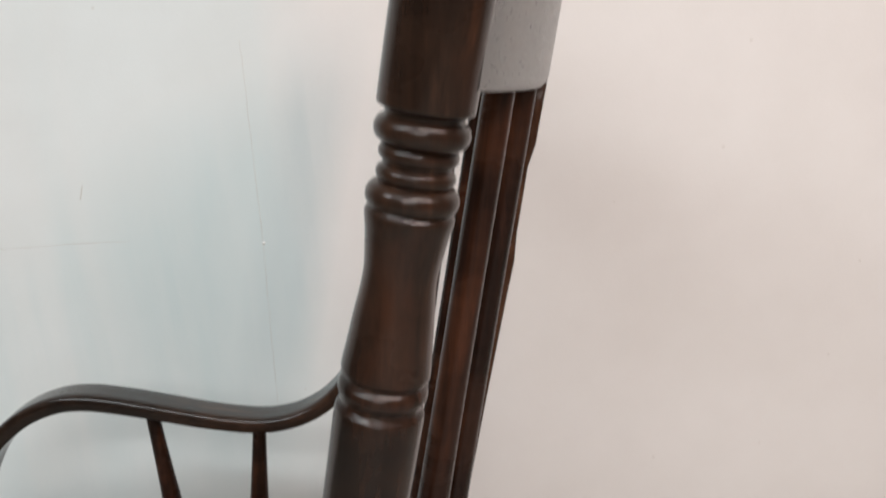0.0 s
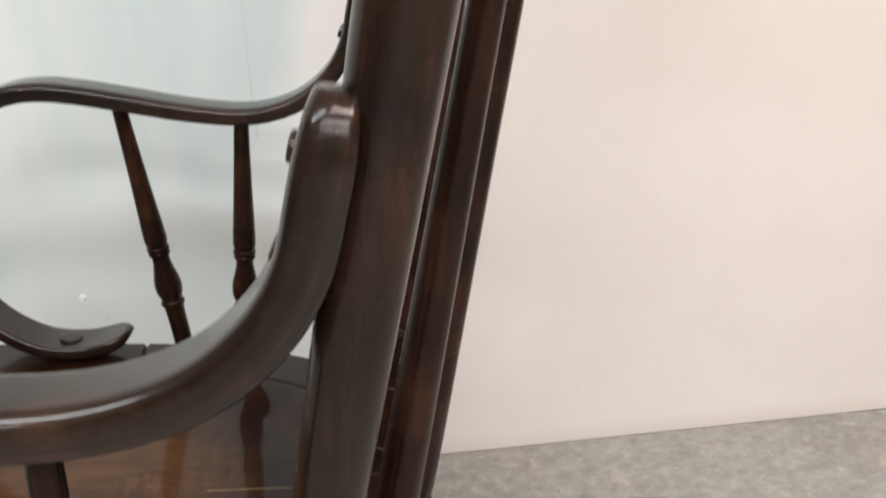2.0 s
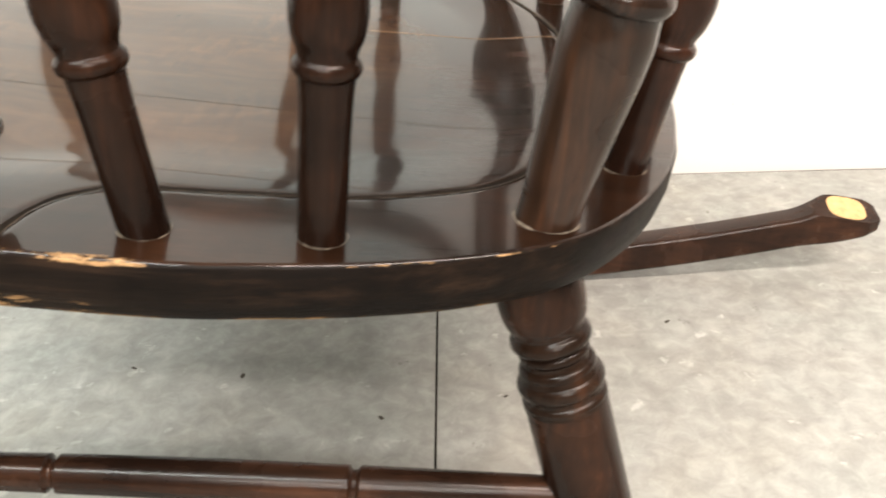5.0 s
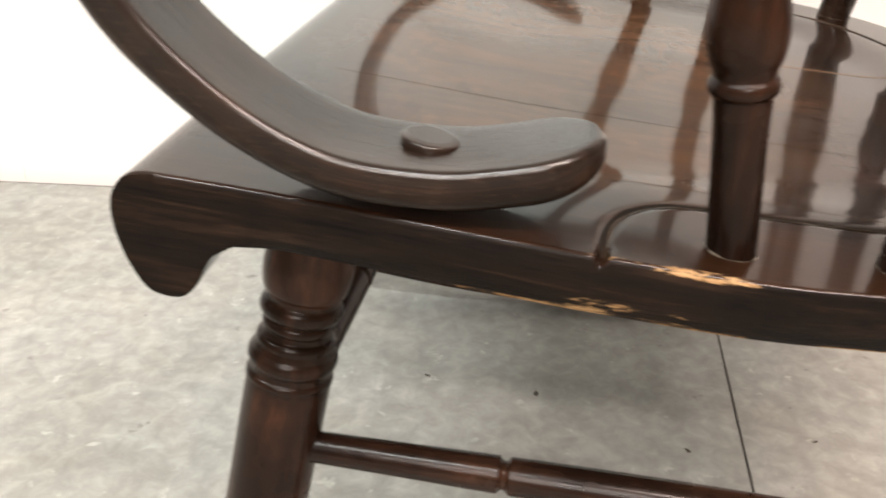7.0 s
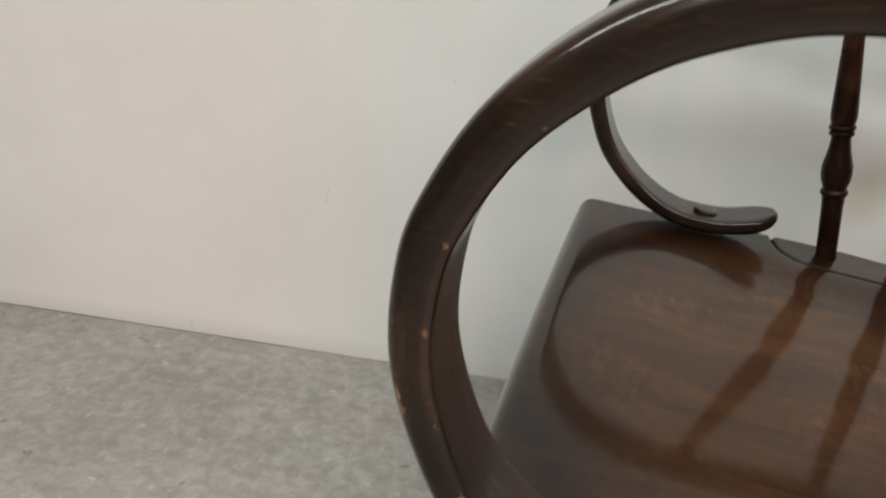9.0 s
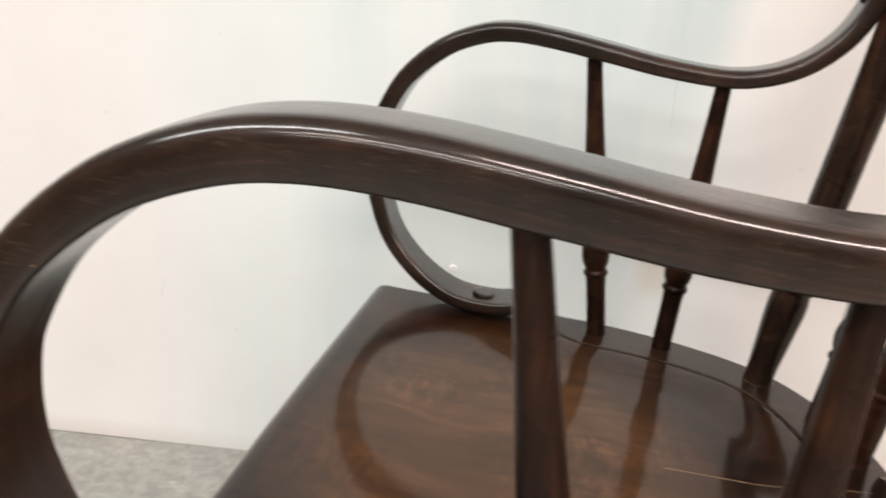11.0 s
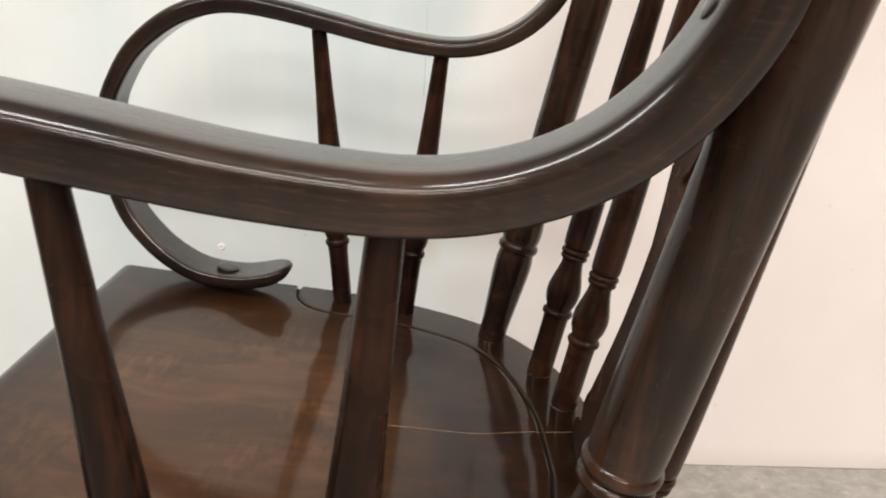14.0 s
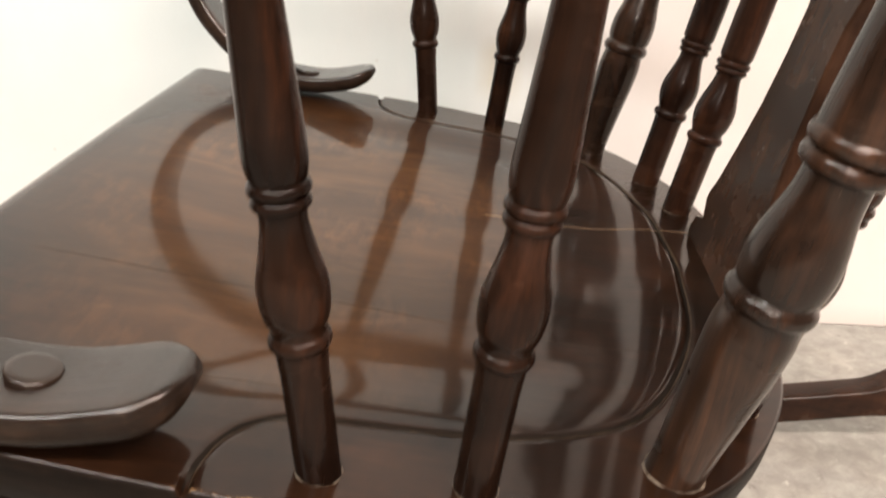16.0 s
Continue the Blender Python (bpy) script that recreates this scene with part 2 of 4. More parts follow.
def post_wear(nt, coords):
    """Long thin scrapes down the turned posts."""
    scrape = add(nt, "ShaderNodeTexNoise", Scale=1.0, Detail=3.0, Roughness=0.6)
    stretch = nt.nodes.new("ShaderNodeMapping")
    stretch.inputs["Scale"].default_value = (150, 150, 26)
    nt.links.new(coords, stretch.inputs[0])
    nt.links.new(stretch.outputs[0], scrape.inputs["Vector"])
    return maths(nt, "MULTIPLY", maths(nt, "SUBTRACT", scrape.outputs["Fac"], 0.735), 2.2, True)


DARK, MID = (0.0068, 0.0046, 0.0034), (0.0145, 0.0088, 0.0060)
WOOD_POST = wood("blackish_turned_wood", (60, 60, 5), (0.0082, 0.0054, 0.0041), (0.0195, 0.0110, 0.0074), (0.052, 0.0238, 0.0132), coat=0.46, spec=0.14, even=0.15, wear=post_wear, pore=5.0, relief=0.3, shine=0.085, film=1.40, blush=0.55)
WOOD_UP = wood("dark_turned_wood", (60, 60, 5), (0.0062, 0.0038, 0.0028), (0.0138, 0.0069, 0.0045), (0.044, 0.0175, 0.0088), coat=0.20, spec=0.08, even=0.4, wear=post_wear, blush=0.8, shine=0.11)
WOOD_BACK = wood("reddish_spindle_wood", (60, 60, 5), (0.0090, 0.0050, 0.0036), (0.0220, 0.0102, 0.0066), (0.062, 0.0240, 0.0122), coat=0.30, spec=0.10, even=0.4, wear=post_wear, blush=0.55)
WOOD_LEG = wood("reddish_turned_wood", (55, 55, 6), (0.0075, 0.0043, 0.0030), (0.0205, 0.0098, 0.0060), (0.058, 0.0250, 0.0128), coat=0.30, spec=0.08, even=0.3, relief=0.2)
WOOD_STRETCHER = wood("dark_stretcher_wood", (6, 70, 70), (0.0070, 0.0044, 0.0033), (0.0170, 0.0086, 0.0056), (0.046, 0.0205, 0.0112), coat=0.34, spec=0.10, even=0.2, relief=0.3)
WOOD_RING = wood("dark_ring_wood", (60, 60, 5), (0.0072, 0.0046, 0.0034), (0.0150, 0.0088, 0.0060), (0.040, 0.0180, 0.0100), coat=0.25, spec=0.08, even=0.3, shine=0.15)
WOOD_ARM = wood("dark_bent_wood", (7, 75, 60), DARK, MID, (0.038, 0.0195, 0.0118), rough=0.38, coat=1.0, wear=arm_wear_glint, spec=0.08, shine=0.17, relief=0.55, pore=4.0, even=0.45, film=1.47, grainy=0.0, along="grain")
WOOD_CREST = wood("satin_crest_wood", (70, 7, 60), DARK, MID, (0.038, 0.0195, 0.0118), rough=0.5, coat=1.0, spec=0.6, shine=0.32, film=1.6, pore=5.0)
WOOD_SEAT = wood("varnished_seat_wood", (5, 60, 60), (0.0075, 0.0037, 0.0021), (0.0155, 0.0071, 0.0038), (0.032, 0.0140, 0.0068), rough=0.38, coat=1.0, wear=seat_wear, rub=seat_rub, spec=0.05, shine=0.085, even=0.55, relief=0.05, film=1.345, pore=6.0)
# seat sides: duller varnish, and a darker wood colour that paints in their shade
WOOD_SIDE = wood("shaded_dull_edge_wood", (6, 90, 110), (0.0030, 0.0021, 0.0017), (0.0064, 0.0041, 0.0029), (0.023, 0.0140, 0.0092), rough=0.5, coat=0.07, wear=lambda nt, coords: seat_wear(nt, coords, 0.85), spec=0.08, shine=0.2, relief=0.6, pore=6.0, grainy=0.45)
WOOD_SPLAT = wood("brown_splat_wood", (45, 45, 5), (0.024, 0.0130, 0.0086), (0.048, 0.0250, 0.0160), (0.084, 0.0410, 0.0240), coat=0.08, spec=0.06, even=0.3)
WOOD_ROCKER = wood("reddish_rocker_wood", (7, 60, 60), (0.012, 0.0062, 0.0042), (0.029, 0.0142, 0.0088), (0.062, 0.0280, 0.0155), coat=0.36, spec=0.11, even=0.4)


def simple(name, colour, rough, scale=40.0, spread=0.25, bump_depth=0.0003):
    mat, nt, bsdf = nodes_of(name)
    coords = nt.nodes.new("ShaderNodeTexCoord")
    n = add(nt, "ShaderNodeTexNoise", Scale=scale, Detail=6.0, Roughness=0.6)
    nt.links.new(coords.outputs["Object"], n.inputs["Vector"])
    r = ramp(nt, ((0.3, tuple(c * (1 - spread) for c in colour)), (0.7, tuple(min(1, c * (1 + spread)) for c in colour))))
    nt.links.new(n.outputs["Fac"], r.inputs[0])
    nt.links.new(r.outputs[0], bsdf.inputs["Base Color"])
    bsdf.inputs["Roughness"].default_value = rough
    bsdf.inputs["Specular IOR Level"].default_value = 0.08
    bump = add(nt, "ShaderNodeBump", Strength=0.3, Distance=bump_depth)
    nt.links.new(n.outputs["Fac"], bump.inputs["Height"])
    nt.links.new(bump.outputs[0], bsdf.inputs["Normal"])
    return mat


BARE_WOOD = simple("bare_end_grain", (0.62, 0.40, 0.19), 0.6, 120)
SPECK = simple("dried_dirt", (0.095, 0.085, 0.072), 0.8, 300, 0.5)
DIRT = simple("dirt_in_joint", (0.055, 0.045, 0.038), 0.9, 90)
GROOVE_SHADE = simple("groove_shade_paint", (0.010, 0.007, 0.005), 0.7, 90)
GLUE = simple("pale_glue", (0.24, 0.16, 0.10), 0.5, 120)
OLD_GLUE = simple("dull_old_glue", (0.135, 0.112, 0.088), 0.6, 300, 0.5)
BEVEL = simple("worn_lit_groove_edge", (0.050, 0.033, 0.020), 0.4, 200, 0.6)
PLASTER_CHIP = simple("bare_plaster", (0.86, 0.86, 0.84), 0.9, 200, 0.1)
CRACK = simple("crack_shade", (0.50, 0.47, 0.42), 0.9, 60)
WALL_DIM = simple("brown_grey_wall", (0.17, 0.155, 0.14), 0.8, 6, 0.1)
CEILING = simple("ceiling_paint", (0.62, 0.61, 0.59), 0.9, 8, 0.04)


def wall_paint():
    """Off-white painted plaster with faint stains, specks, roller texture and painted-in shade of the chair."""
    mat, nt, bsdf = nodes_of("off_white_wall_paint")
    coords = nt.nodes.new("ShaderNodeTexCoord")
    geo = nt.nodes.new("ShaderNodeNewGeometry")
    large = add(nt, "ShaderNodeTexNoise", Scale=3.0, Detail=6.0, Roughness=0.6)
    streak = add(nt, "ShaderNodeTexNoise", Scale=3.2, Detail=2.5, Roughness=0.5, Distortion=0.4)
    fine = add(nt, "ShaderNodeTexNoise", Scale=240.0, Detail=5.0, Roughness=0.6)
    speck = add(nt, "ShaderNodeTexVoronoi", Scale=16.0)
    stretch = nt.nodes.new("ShaderNodeMapping")
    stretch.inputs["Scale"].default_value = (2.6, 1, 0.32)
    nt.links.new(geo.outputs["Position"], stretch.inputs[0])
    nt.links.new(stretch.outputs[0], streak.inputs["Vector"])
    for n in (large, fine, speck):
        nt.links.new(geo.outputs["Position"], n.inputs["Vector"])
    base = ramp(nt, ((0.3, (0.758, 0.738, 0.720)), (0.7, (0.828, 0.813, 0.802))))
    nt.links.new(large.outputs["Fac"], base.inputs[0])
    x, y, z = axes(nt, geo.outputs["Position"])
    # bluish shadow of the chair painted in: slanting upper edge, darker streak at its side
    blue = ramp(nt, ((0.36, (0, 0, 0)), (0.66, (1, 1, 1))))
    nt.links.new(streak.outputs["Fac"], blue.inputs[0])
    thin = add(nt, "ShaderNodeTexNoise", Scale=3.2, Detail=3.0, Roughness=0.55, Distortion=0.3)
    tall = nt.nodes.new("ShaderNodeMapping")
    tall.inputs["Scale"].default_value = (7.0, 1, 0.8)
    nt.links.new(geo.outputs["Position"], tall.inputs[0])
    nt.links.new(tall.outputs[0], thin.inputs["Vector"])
    shade_streak = ramp(nt, ((0.40, (0, 0, 0)), (0.68, (1, 1, 1))))
    nt.links.new(thin.outputs["Fac"], shade_streak.inputs[0])
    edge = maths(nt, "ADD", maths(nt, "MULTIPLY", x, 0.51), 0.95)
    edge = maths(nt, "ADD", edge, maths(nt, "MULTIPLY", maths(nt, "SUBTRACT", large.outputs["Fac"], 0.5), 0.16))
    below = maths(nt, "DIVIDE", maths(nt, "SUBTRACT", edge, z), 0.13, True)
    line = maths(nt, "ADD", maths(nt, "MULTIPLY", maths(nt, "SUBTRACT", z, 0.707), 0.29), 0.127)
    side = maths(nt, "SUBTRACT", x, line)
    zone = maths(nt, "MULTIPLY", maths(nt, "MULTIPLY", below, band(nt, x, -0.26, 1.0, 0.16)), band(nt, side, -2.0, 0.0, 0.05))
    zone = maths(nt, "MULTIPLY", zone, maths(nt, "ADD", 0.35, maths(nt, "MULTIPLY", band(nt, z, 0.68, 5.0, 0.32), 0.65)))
    amount = maths(nt, "MULTIPLY", zone, maths(nt, "ADD", 0.16, maths(nt, "ADD", maths(nt, "MULTIPLY", blue.outputs[0], 0.30), maths(nt, "MULTIPLY", shade_streak.outputs[0], 0.22))))
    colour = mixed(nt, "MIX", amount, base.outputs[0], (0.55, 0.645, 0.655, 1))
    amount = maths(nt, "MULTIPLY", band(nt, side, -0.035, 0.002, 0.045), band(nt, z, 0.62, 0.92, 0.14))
    amount = maths(nt, "MULTIPLY", maths(nt, "MULTIPLY", amount, 0.36), maths(nt, "ADD", 0.85, maths(nt, "MULTIPLY", shade_streak.outputs[0], 0.35)))
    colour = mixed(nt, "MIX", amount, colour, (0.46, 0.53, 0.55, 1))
    # paler cool tint behind the chair: cool lamplight put into the wall colour
    tint = maths(nt, "MULTIPLY", maths(nt, "MULTIPLY", band(nt, x, -0.48, 2.0, 0.24), band(nt, x, -5.0, 0.11, 0.10)), maths(nt, "ADD", 0.80, maths(nt, "MULTIPLY", blue.outputs[0], 0.4)))
    colour = mixed(nt, "MULTIPLY", tint, colour, (0.910, 0.987, 1.0, 1))
    # pinkish cast further right: warm lamplight painted into the wall colour
    pink_side = band(nt, x, 0.34, 5.0, 0.22)
    colour = mixed(nt, "MULTIPLY", pink_side, colour, (1.0, 0.984, 0.972, 1))
    # faint bluish patch low on the wall
    low_blue = maths(nt, "MULTIPLY", band(nt, x, -0.365, -0.315, 0.06), band(nt, z, 0.20, 0.42, 0.12))
    colour = mixed(nt, "MIX", maths(nt, "MULTIPLY", low_blue, maths(nt, "MULTIPLY", large.outputs["Fac"], 0.6)), colour, (0.55, 0.64, 0.66, 1))
    # brownish smear
    smear = maths(nt, "MULTIPLY", band(nt, x, 0.060, 0.080, 0.022), band(nt, z, 0.315, 0.352, 0.025))
    smear = maths(nt, "MULTIPLY", smear, maths(nt, "MULTIPLY", large.outputs["Fac"], 0.75))
    colour = mixed(nt, "MIX", smear, colour, (0.60, 0.52, 0.38, 1))
    # grime above the floor
    foot = maths(nt, "MULTIPLY", band(nt, z, -0.1, 0.004, 0.030), maths(nt, "MULTIPLY", large.outputs["Fac"], 0.55))
    colour = mixed(nt, "MIX", foot, colour, (0.47, 0.42, 0.36, 1))
    dots = maths(nt, "LESS_THAN", speck.outputs["Distance"], 0.035)
    colour = mixed(nt, "MIX", maths(nt, "MULTIPLY", dots, 0.22), colour, (0.45, 0.40, 0.34, 1))
    nt.links.new(colour, bsdf.inputs["Base Color"])
    bsdf.inputs["Roughness"].default_value = 0.62
    bump = add(nt, "ShaderNodeBump", Strength=0.25, Distance=0.0006)
    nt.links.new(fine.outputs["Fac"], bump.inputs["Height"])
    nt.links.new(bump.outputs[0], bsdf.inputs["Normal"])
    return mat


def floor_vinyl():
    """Grey mottled vinyl sheet with pale flecks and dark scuffs."""
    mat, nt, bsdf = nodes_of("mottled_grey_vinyl")
    geo = nt.nodes.new("ShaderNodeNewGeometry")
    a = add(nt, "ShaderNodeTexNoise", Scale=52.0, Detail=7.0, Roughness=0.72, Distortion=0.5)
    b = add(nt, "ShaderNodeTexNoise", Scale=26.0, Detail=6.0, Roughness=0.65)
    c = add(nt, "ShaderNodeTexNoise", Scale=3.2, Detail=4.0, Roughness=0.5)
    d = add(nt, "ShaderNodeTexNoise", Scale=36.0, Detail=4.0, Roughness=0.6)
    e = add(nt, "ShaderNodeTexNoise", Scale=60.0, Detail=3.0, Roughness=0.6, Distortion=1.6)
    for n in (a, b, c, d, e):
        nt.links.new(geo.outputs["Position"], n.inputs["Vector"])
    base = ramp(nt, ((0.30, (0.268, 0.269, 0.250)), (0.50, (0.325, 0.326, 0.307)), (0.70, (0.404, 0.405, 0.383))))
    nt.links.new(a.outputs["Fac"], base.inputs[0])
    mid = ramp(nt, ((0.34, (0.91, 0.90, 0.89)), (0.66, (1.09, 1.09, 1.08))))
    nt.links.new(b.outputs["Fac"], mid.inputs[0])
    colour = mixed(nt, "MULTIPLY", 1.0, base.outputs[0], mid.outputs[0])
    dirt = ramp(nt, ((0.36, (0.74, 0.72, 0.68)), (0.55, (1, 1, 1))))
    nt.links.new(c.outputs["Fac"], dirt.inputs[0])
    chip = add(nt, "ShaderNodeTexNoise", Scale=46.0, Detail=4.0, Roughness=0.62, Distortion=0.3)
    nt.links.new(geo.outputs["Position"], chip.inputs["Vector"])
    spot = maths(nt, "MULTIPLY", maths(nt, "SUBTRACT", chip.outputs["Fac"], 0.635), 12.0, True)
    colour = mixed(nt, "MIX", maths(nt, "MULTIPLY", spot, 0.7), colour, (0.56, 0.56, 0.53, 1))
    # pale scribbled flecks
    vein = maths(nt, "ABSOLUTE", maths(nt, "SUBTRACT", e.outputs["Fac"], 0.56))
    vein = maths(nt, "MULTIPLY", maths(nt, "SUBTRACT", 0.022, vein), 30.0, True)
    colour = mixed(nt, "MIX", maths(nt, "MULTIPLY", vein, 0.05), colour, (0.53, 0.525, 0.50, 1))
    colour = mixed(nt, "MULTIPLY", 0.45, colour, dirt.outputs[0])
    cloud = add(nt, "ShaderNodeTexNoise", Scale=9.0, Detail=4.0, Roughness=0.6, Distortion=0.4)
    nt.links.new(geo.outputs["Position"], cloud.inputs["Vector"])
    hue = ramp(nt, ((0.36, (0.90, 0.935, 0.925)), (0.50, (1, 1, 1)), (0.66, (1.09, 1.06, 1.01))))
    nt.links.new(cloud.outputs["Fac"], hue.inputs[0])
    colour = mixed(nt, "MULTIPLY", 0.5, colour, hue.outputs[0])
    scuff = ramp(nt, ((0.27, (0.45, 0.43, 0.40)), (0.33, (1, 1, 1))))
    nt.links.new(d.outputs["Fac"], scuff.inputs[0])
    colour = mixed(nt, "MULTIPLY", 0.8, colour, scuff.outputs[0])
    nt.links.new(colour, bsdf.inputs["Base Color"])
    bsdf.inputs["Roughness"].default_value = 0.5
    bump = add(nt, "ShaderNodeBump", Strength=0.1, Distance=0.0008)
    nt.links.new(a.outputs["Fac"], bump.inputs["Height"])
    nt.links.new(bump.outputs[0], bsdf.inputs["Normal"])
    return mat


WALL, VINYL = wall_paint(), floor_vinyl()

# ---- mesh helpers ----
K = 1.15  # chair drawing units to metres


def mesh_of(name, bm, mat, smooth=True):
    bmesh.ops.recalc_face_normals(bm, faces=bm.faces)
    me = bpy.data.meshes.new(name)
    bm.to_mesh(me)
    bm.free()
    if smooth:
        me.shade_smooth()
        me.set_sharp_from_angle(angle=radians(38))
    me.materials.append(mat)
    return me


def part(name, bm, mat, parent, label="", smooth=True, scale=K):
    bmesh.ops.scale(bm, vec=(scale, scale, scale), verts=bm.verts)
    ob = new(name, mesh_of(name, bm, mat, smooth))
    ob.parent = parent
    if label:
        tagged(ob, label)
    return ob


def box(x0, x1, y0, y1, z0, z1):
    bm = bmesh.new()
    bmesh.ops.create_cube(bm, size=1)
    for v in bm.verts:
        v.co = Vector((x0 + (x1 - x0) * (v.co.x + 0.5), y0 + (y1 - y0) * (v.co.y + 0.5), z0 + (z1 - z0) * (v.co.z + 0.5)))
    return bm


def spline(points, n):
    """n samples of a smooth curve through points of any dimension, even in length."""
    p = np.array(points, float)
    q = np.vstack([2 * p[0] - p[1], p, 2 * p[-1] - p[-2]])
    out = []
    for i in range(1, len(q) - 2):
        for u in np.linspace(0, 1, 24, endpoint=False):
            a, b, c, d = q[i - 1:i + 3]
            out.append(0.5 * (2 * b + (c - a) * u + (2 * a - 5 * b + 4 * c - d) * u**2 + (3 * b - a - 3 * c + d) * u**3))
    out = np.array(out + [p[-1]])
    s = np.r_[0, np.cumsum(np.linalg.norm(np.diff(out, axis=0), axis=1))]
    even = np.linspace(0, s[-1], n)
    return np.stack([np.interp(even, s, out[:, k]) for k in range(out.shape[1])], 1)


def skin(bm, rings, closed=True, caps=True):
    """Faces between rings of equal length."""
    loops = [[bm.verts.new(c) for c in ring] for ring in rings]
    n = len(loops[0])
    for a, b in zip(loops, loops[1:]):
        for i in range(n if closed else n - 1):
            j = (i + 1) % n
            bm.faces.new((a[i], a[j], b[j], b[i]))
    if caps:
        bm.faces.new(loops[0][::-1])
        bm.faces.new(loops[-1])
    return loops


def turned(base, top, body, rings=(), grooves=(), segments=36):
    """A turned bar from base to top. body: (height, radius) rows along it, smooth between;
    rings: (height, radius, half height) beads; grooves: (height, depth, half width)."""
    a, b = Vector(base), Vector(top)
    axis = b - a
    length = axis.length
    turn = axis.to_track_quat("Z", "Y").to_matrix()
    body = np.array(body, float)
    smooth_body = spline(body, 1600)
    hs = set(np.linspace(0, length, 60).tolist())
    for p, q in zip(body[:-1, 0], body[1:, 0]):
        hs |= set(np.linspace(p, q, 5).tolist())
    for c, r, hh in rings:
        hs |= set((c + hh * np.sin(np.linspace(-np.pi / 2, np.pi / 2, 11))).tolist())
        hs |= {c - hh - 0.0004, c + hh + 0.0004}
    for c, depth, hw in grooves:
        hs |= set((c + hw * np.linspace(-1, 1, 7)).tolist())
    circles = []
    for h in sorted(v for v in hs if 0 <= v <= length):
        r = float(np.interp(h, smooth_body[:, 0], smooth_body[:, 1]))
        for c, depth, hw in grooves:
            if abs(h - c) < hw:
                r -= depth * (1 - ((h - c) / hw) ** 2)
        for c, big, hh in rings:
            if abs(h - c) <= hh * 1.0001:
                r = max(r, big - hh * 0.9 + 0.9 * math.sqrt(max(0.0, hh * hh - (h - c) ** 2)))
        circles.append([a + turn @ Vector((r * math.cos(t), r * math.sin(t), h)) for t in np.linspace(0, 2 * np.pi, segments, endpoint=False)])
    bm = bmesh.new()
    skin(bm, circles)
    return bm


def rounded(w, h, r, n=5):
    """Outline of a rounded rectangle, centred."""
    pts = []
    for cx, cy, t0 in ((w / 2 - r, h / 2 - r, 0), (-w / 2 + r, h / 2 - r, 90), (-w / 2 + r, -h / 2 + r, 180), (w / 2 - r, -h / 2 + r, 270)):
        for t in np.radians(np.linspace(t0, t0 + 90, n)):
            pts.append((cx + r * math.cos(t), cy + r * math.sin(t)))
    return pts


def crowned(w, h, crown=0.0004):
    """Outline of a bar with a slightly crowned top, round upper edges and crisper lower ones, centred."""
    pts = []
    for sx, sy, t0 in ((1, 1, 0), (-1, 1, 90), (-1, -1, 180), (1, -1, 270)):
        r = min(0.0075 if sy > 0 else 0.0032, h * (0.46 if sy > 0 else 0.40), w * 0.42)
        for t in np.radians(np.linspace(t0, t0 + 90, 8)):
            pts.append((sx * (w / 2 - r) + r * math.cos(t), sy * (h / 2 - r) + r * math.sin(t)))
        if sx * sy > 0:
            pts += [(sy * u, sy * h / 2) for u in (w / 2 - r) * np.linspace(1, -1, 8)[1:-1]]
    return [(u, v + (crown * (1 - (2 * u / w) ** 2) if v > 0 else 0.0)) for u, v in pts]


def plate(outline, holes, thick, bevel):
    """A flat plate with holes, as vertices (u, v, w) with w its thickness."""
    curve = bpy.data.curves.new("plate", "CURVE")
    curve.dimensions, curve.fill_mode = "2D", "BOTH"
    curve.extrude, curve.bevel_depth, curve.bevel_resolution, curve.offset = thick / 2 - bevel, bevel, 2, -bevel
    for ring in (outline, *holes):
        s = curve.splines.new("POLY")
        s.points.add(len(ring) - 1)
        for p, (u, v) in zip(s.points, ring):
            p.co = (u, v, 0, 1)
        s.use_cyclic_u = True
    ob = bpy.data.objects.new("plate", curve)
    me = ob.to_mesh()
    bm = bmesh.new()
    bm.from_mesh(me)
    ob.to_mesh_clear()
    bpy.data.objects.remove(ob)
    bpy.data.curves.remove(curve)
    bmesh.ops.remove_doubles(bm, verts=bm.verts, dist=1e-6)
    return bm


# ---- the room ----
def structure(name, bm, mat, label, smooth=False):
    ob = new(name, mesh_of(name, bm, mat, smooth))
    return tagged(ob, label, name.split("_")[0], kind="structure")


X0, X1, Y0, Y1, TOP = -3.4, 3.4, -5.2, 0.5052, 2.6
floor = structure("floor", box(X0, X1, Y0, Y1 + 0.1, -0.12, -0.004), DIRT, "dark screed under grey mottled vinyl floor sheets")
SEAM = 0.0985
for name, xa, xb in (("vinyl_sheet", X0, SEAM - 0.0011), ("vinyl_sheet", SEAM + 0.0011, X1)):
    sheet = new(name, mesh_of(name, box(xa, xb, Y0, Y1 + 0.1, -0.0035, 0.0), VINYL, False))
    sheet.parent = floor
wall_back = structure("wall_back", box(X0, X1, 0, 0.12, -0.1, TOP), WALL, "off-white painted plaster wall with the chair's faint bluish shadow painted in")
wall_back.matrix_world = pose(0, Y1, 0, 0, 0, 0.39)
structure("wall_front", box(X0, X1, Y0 - 0.12, Y0, -0.1, TOP), WALL_DIM, "plain brown-grey wall")
structure("wall_side", box(X0 - 0.12, X0, Y0 - 0.12, Y1 + 0.2, -0.1, TOP), WALL_DIM, "plain brown-grey side wall")
structure("wall_side", box(X1, X1 + 0.12, Y0 - 0.12, Y1 + 0.2, -0.1, TOP), WALL_DIM, "plain brown-grey side wall")
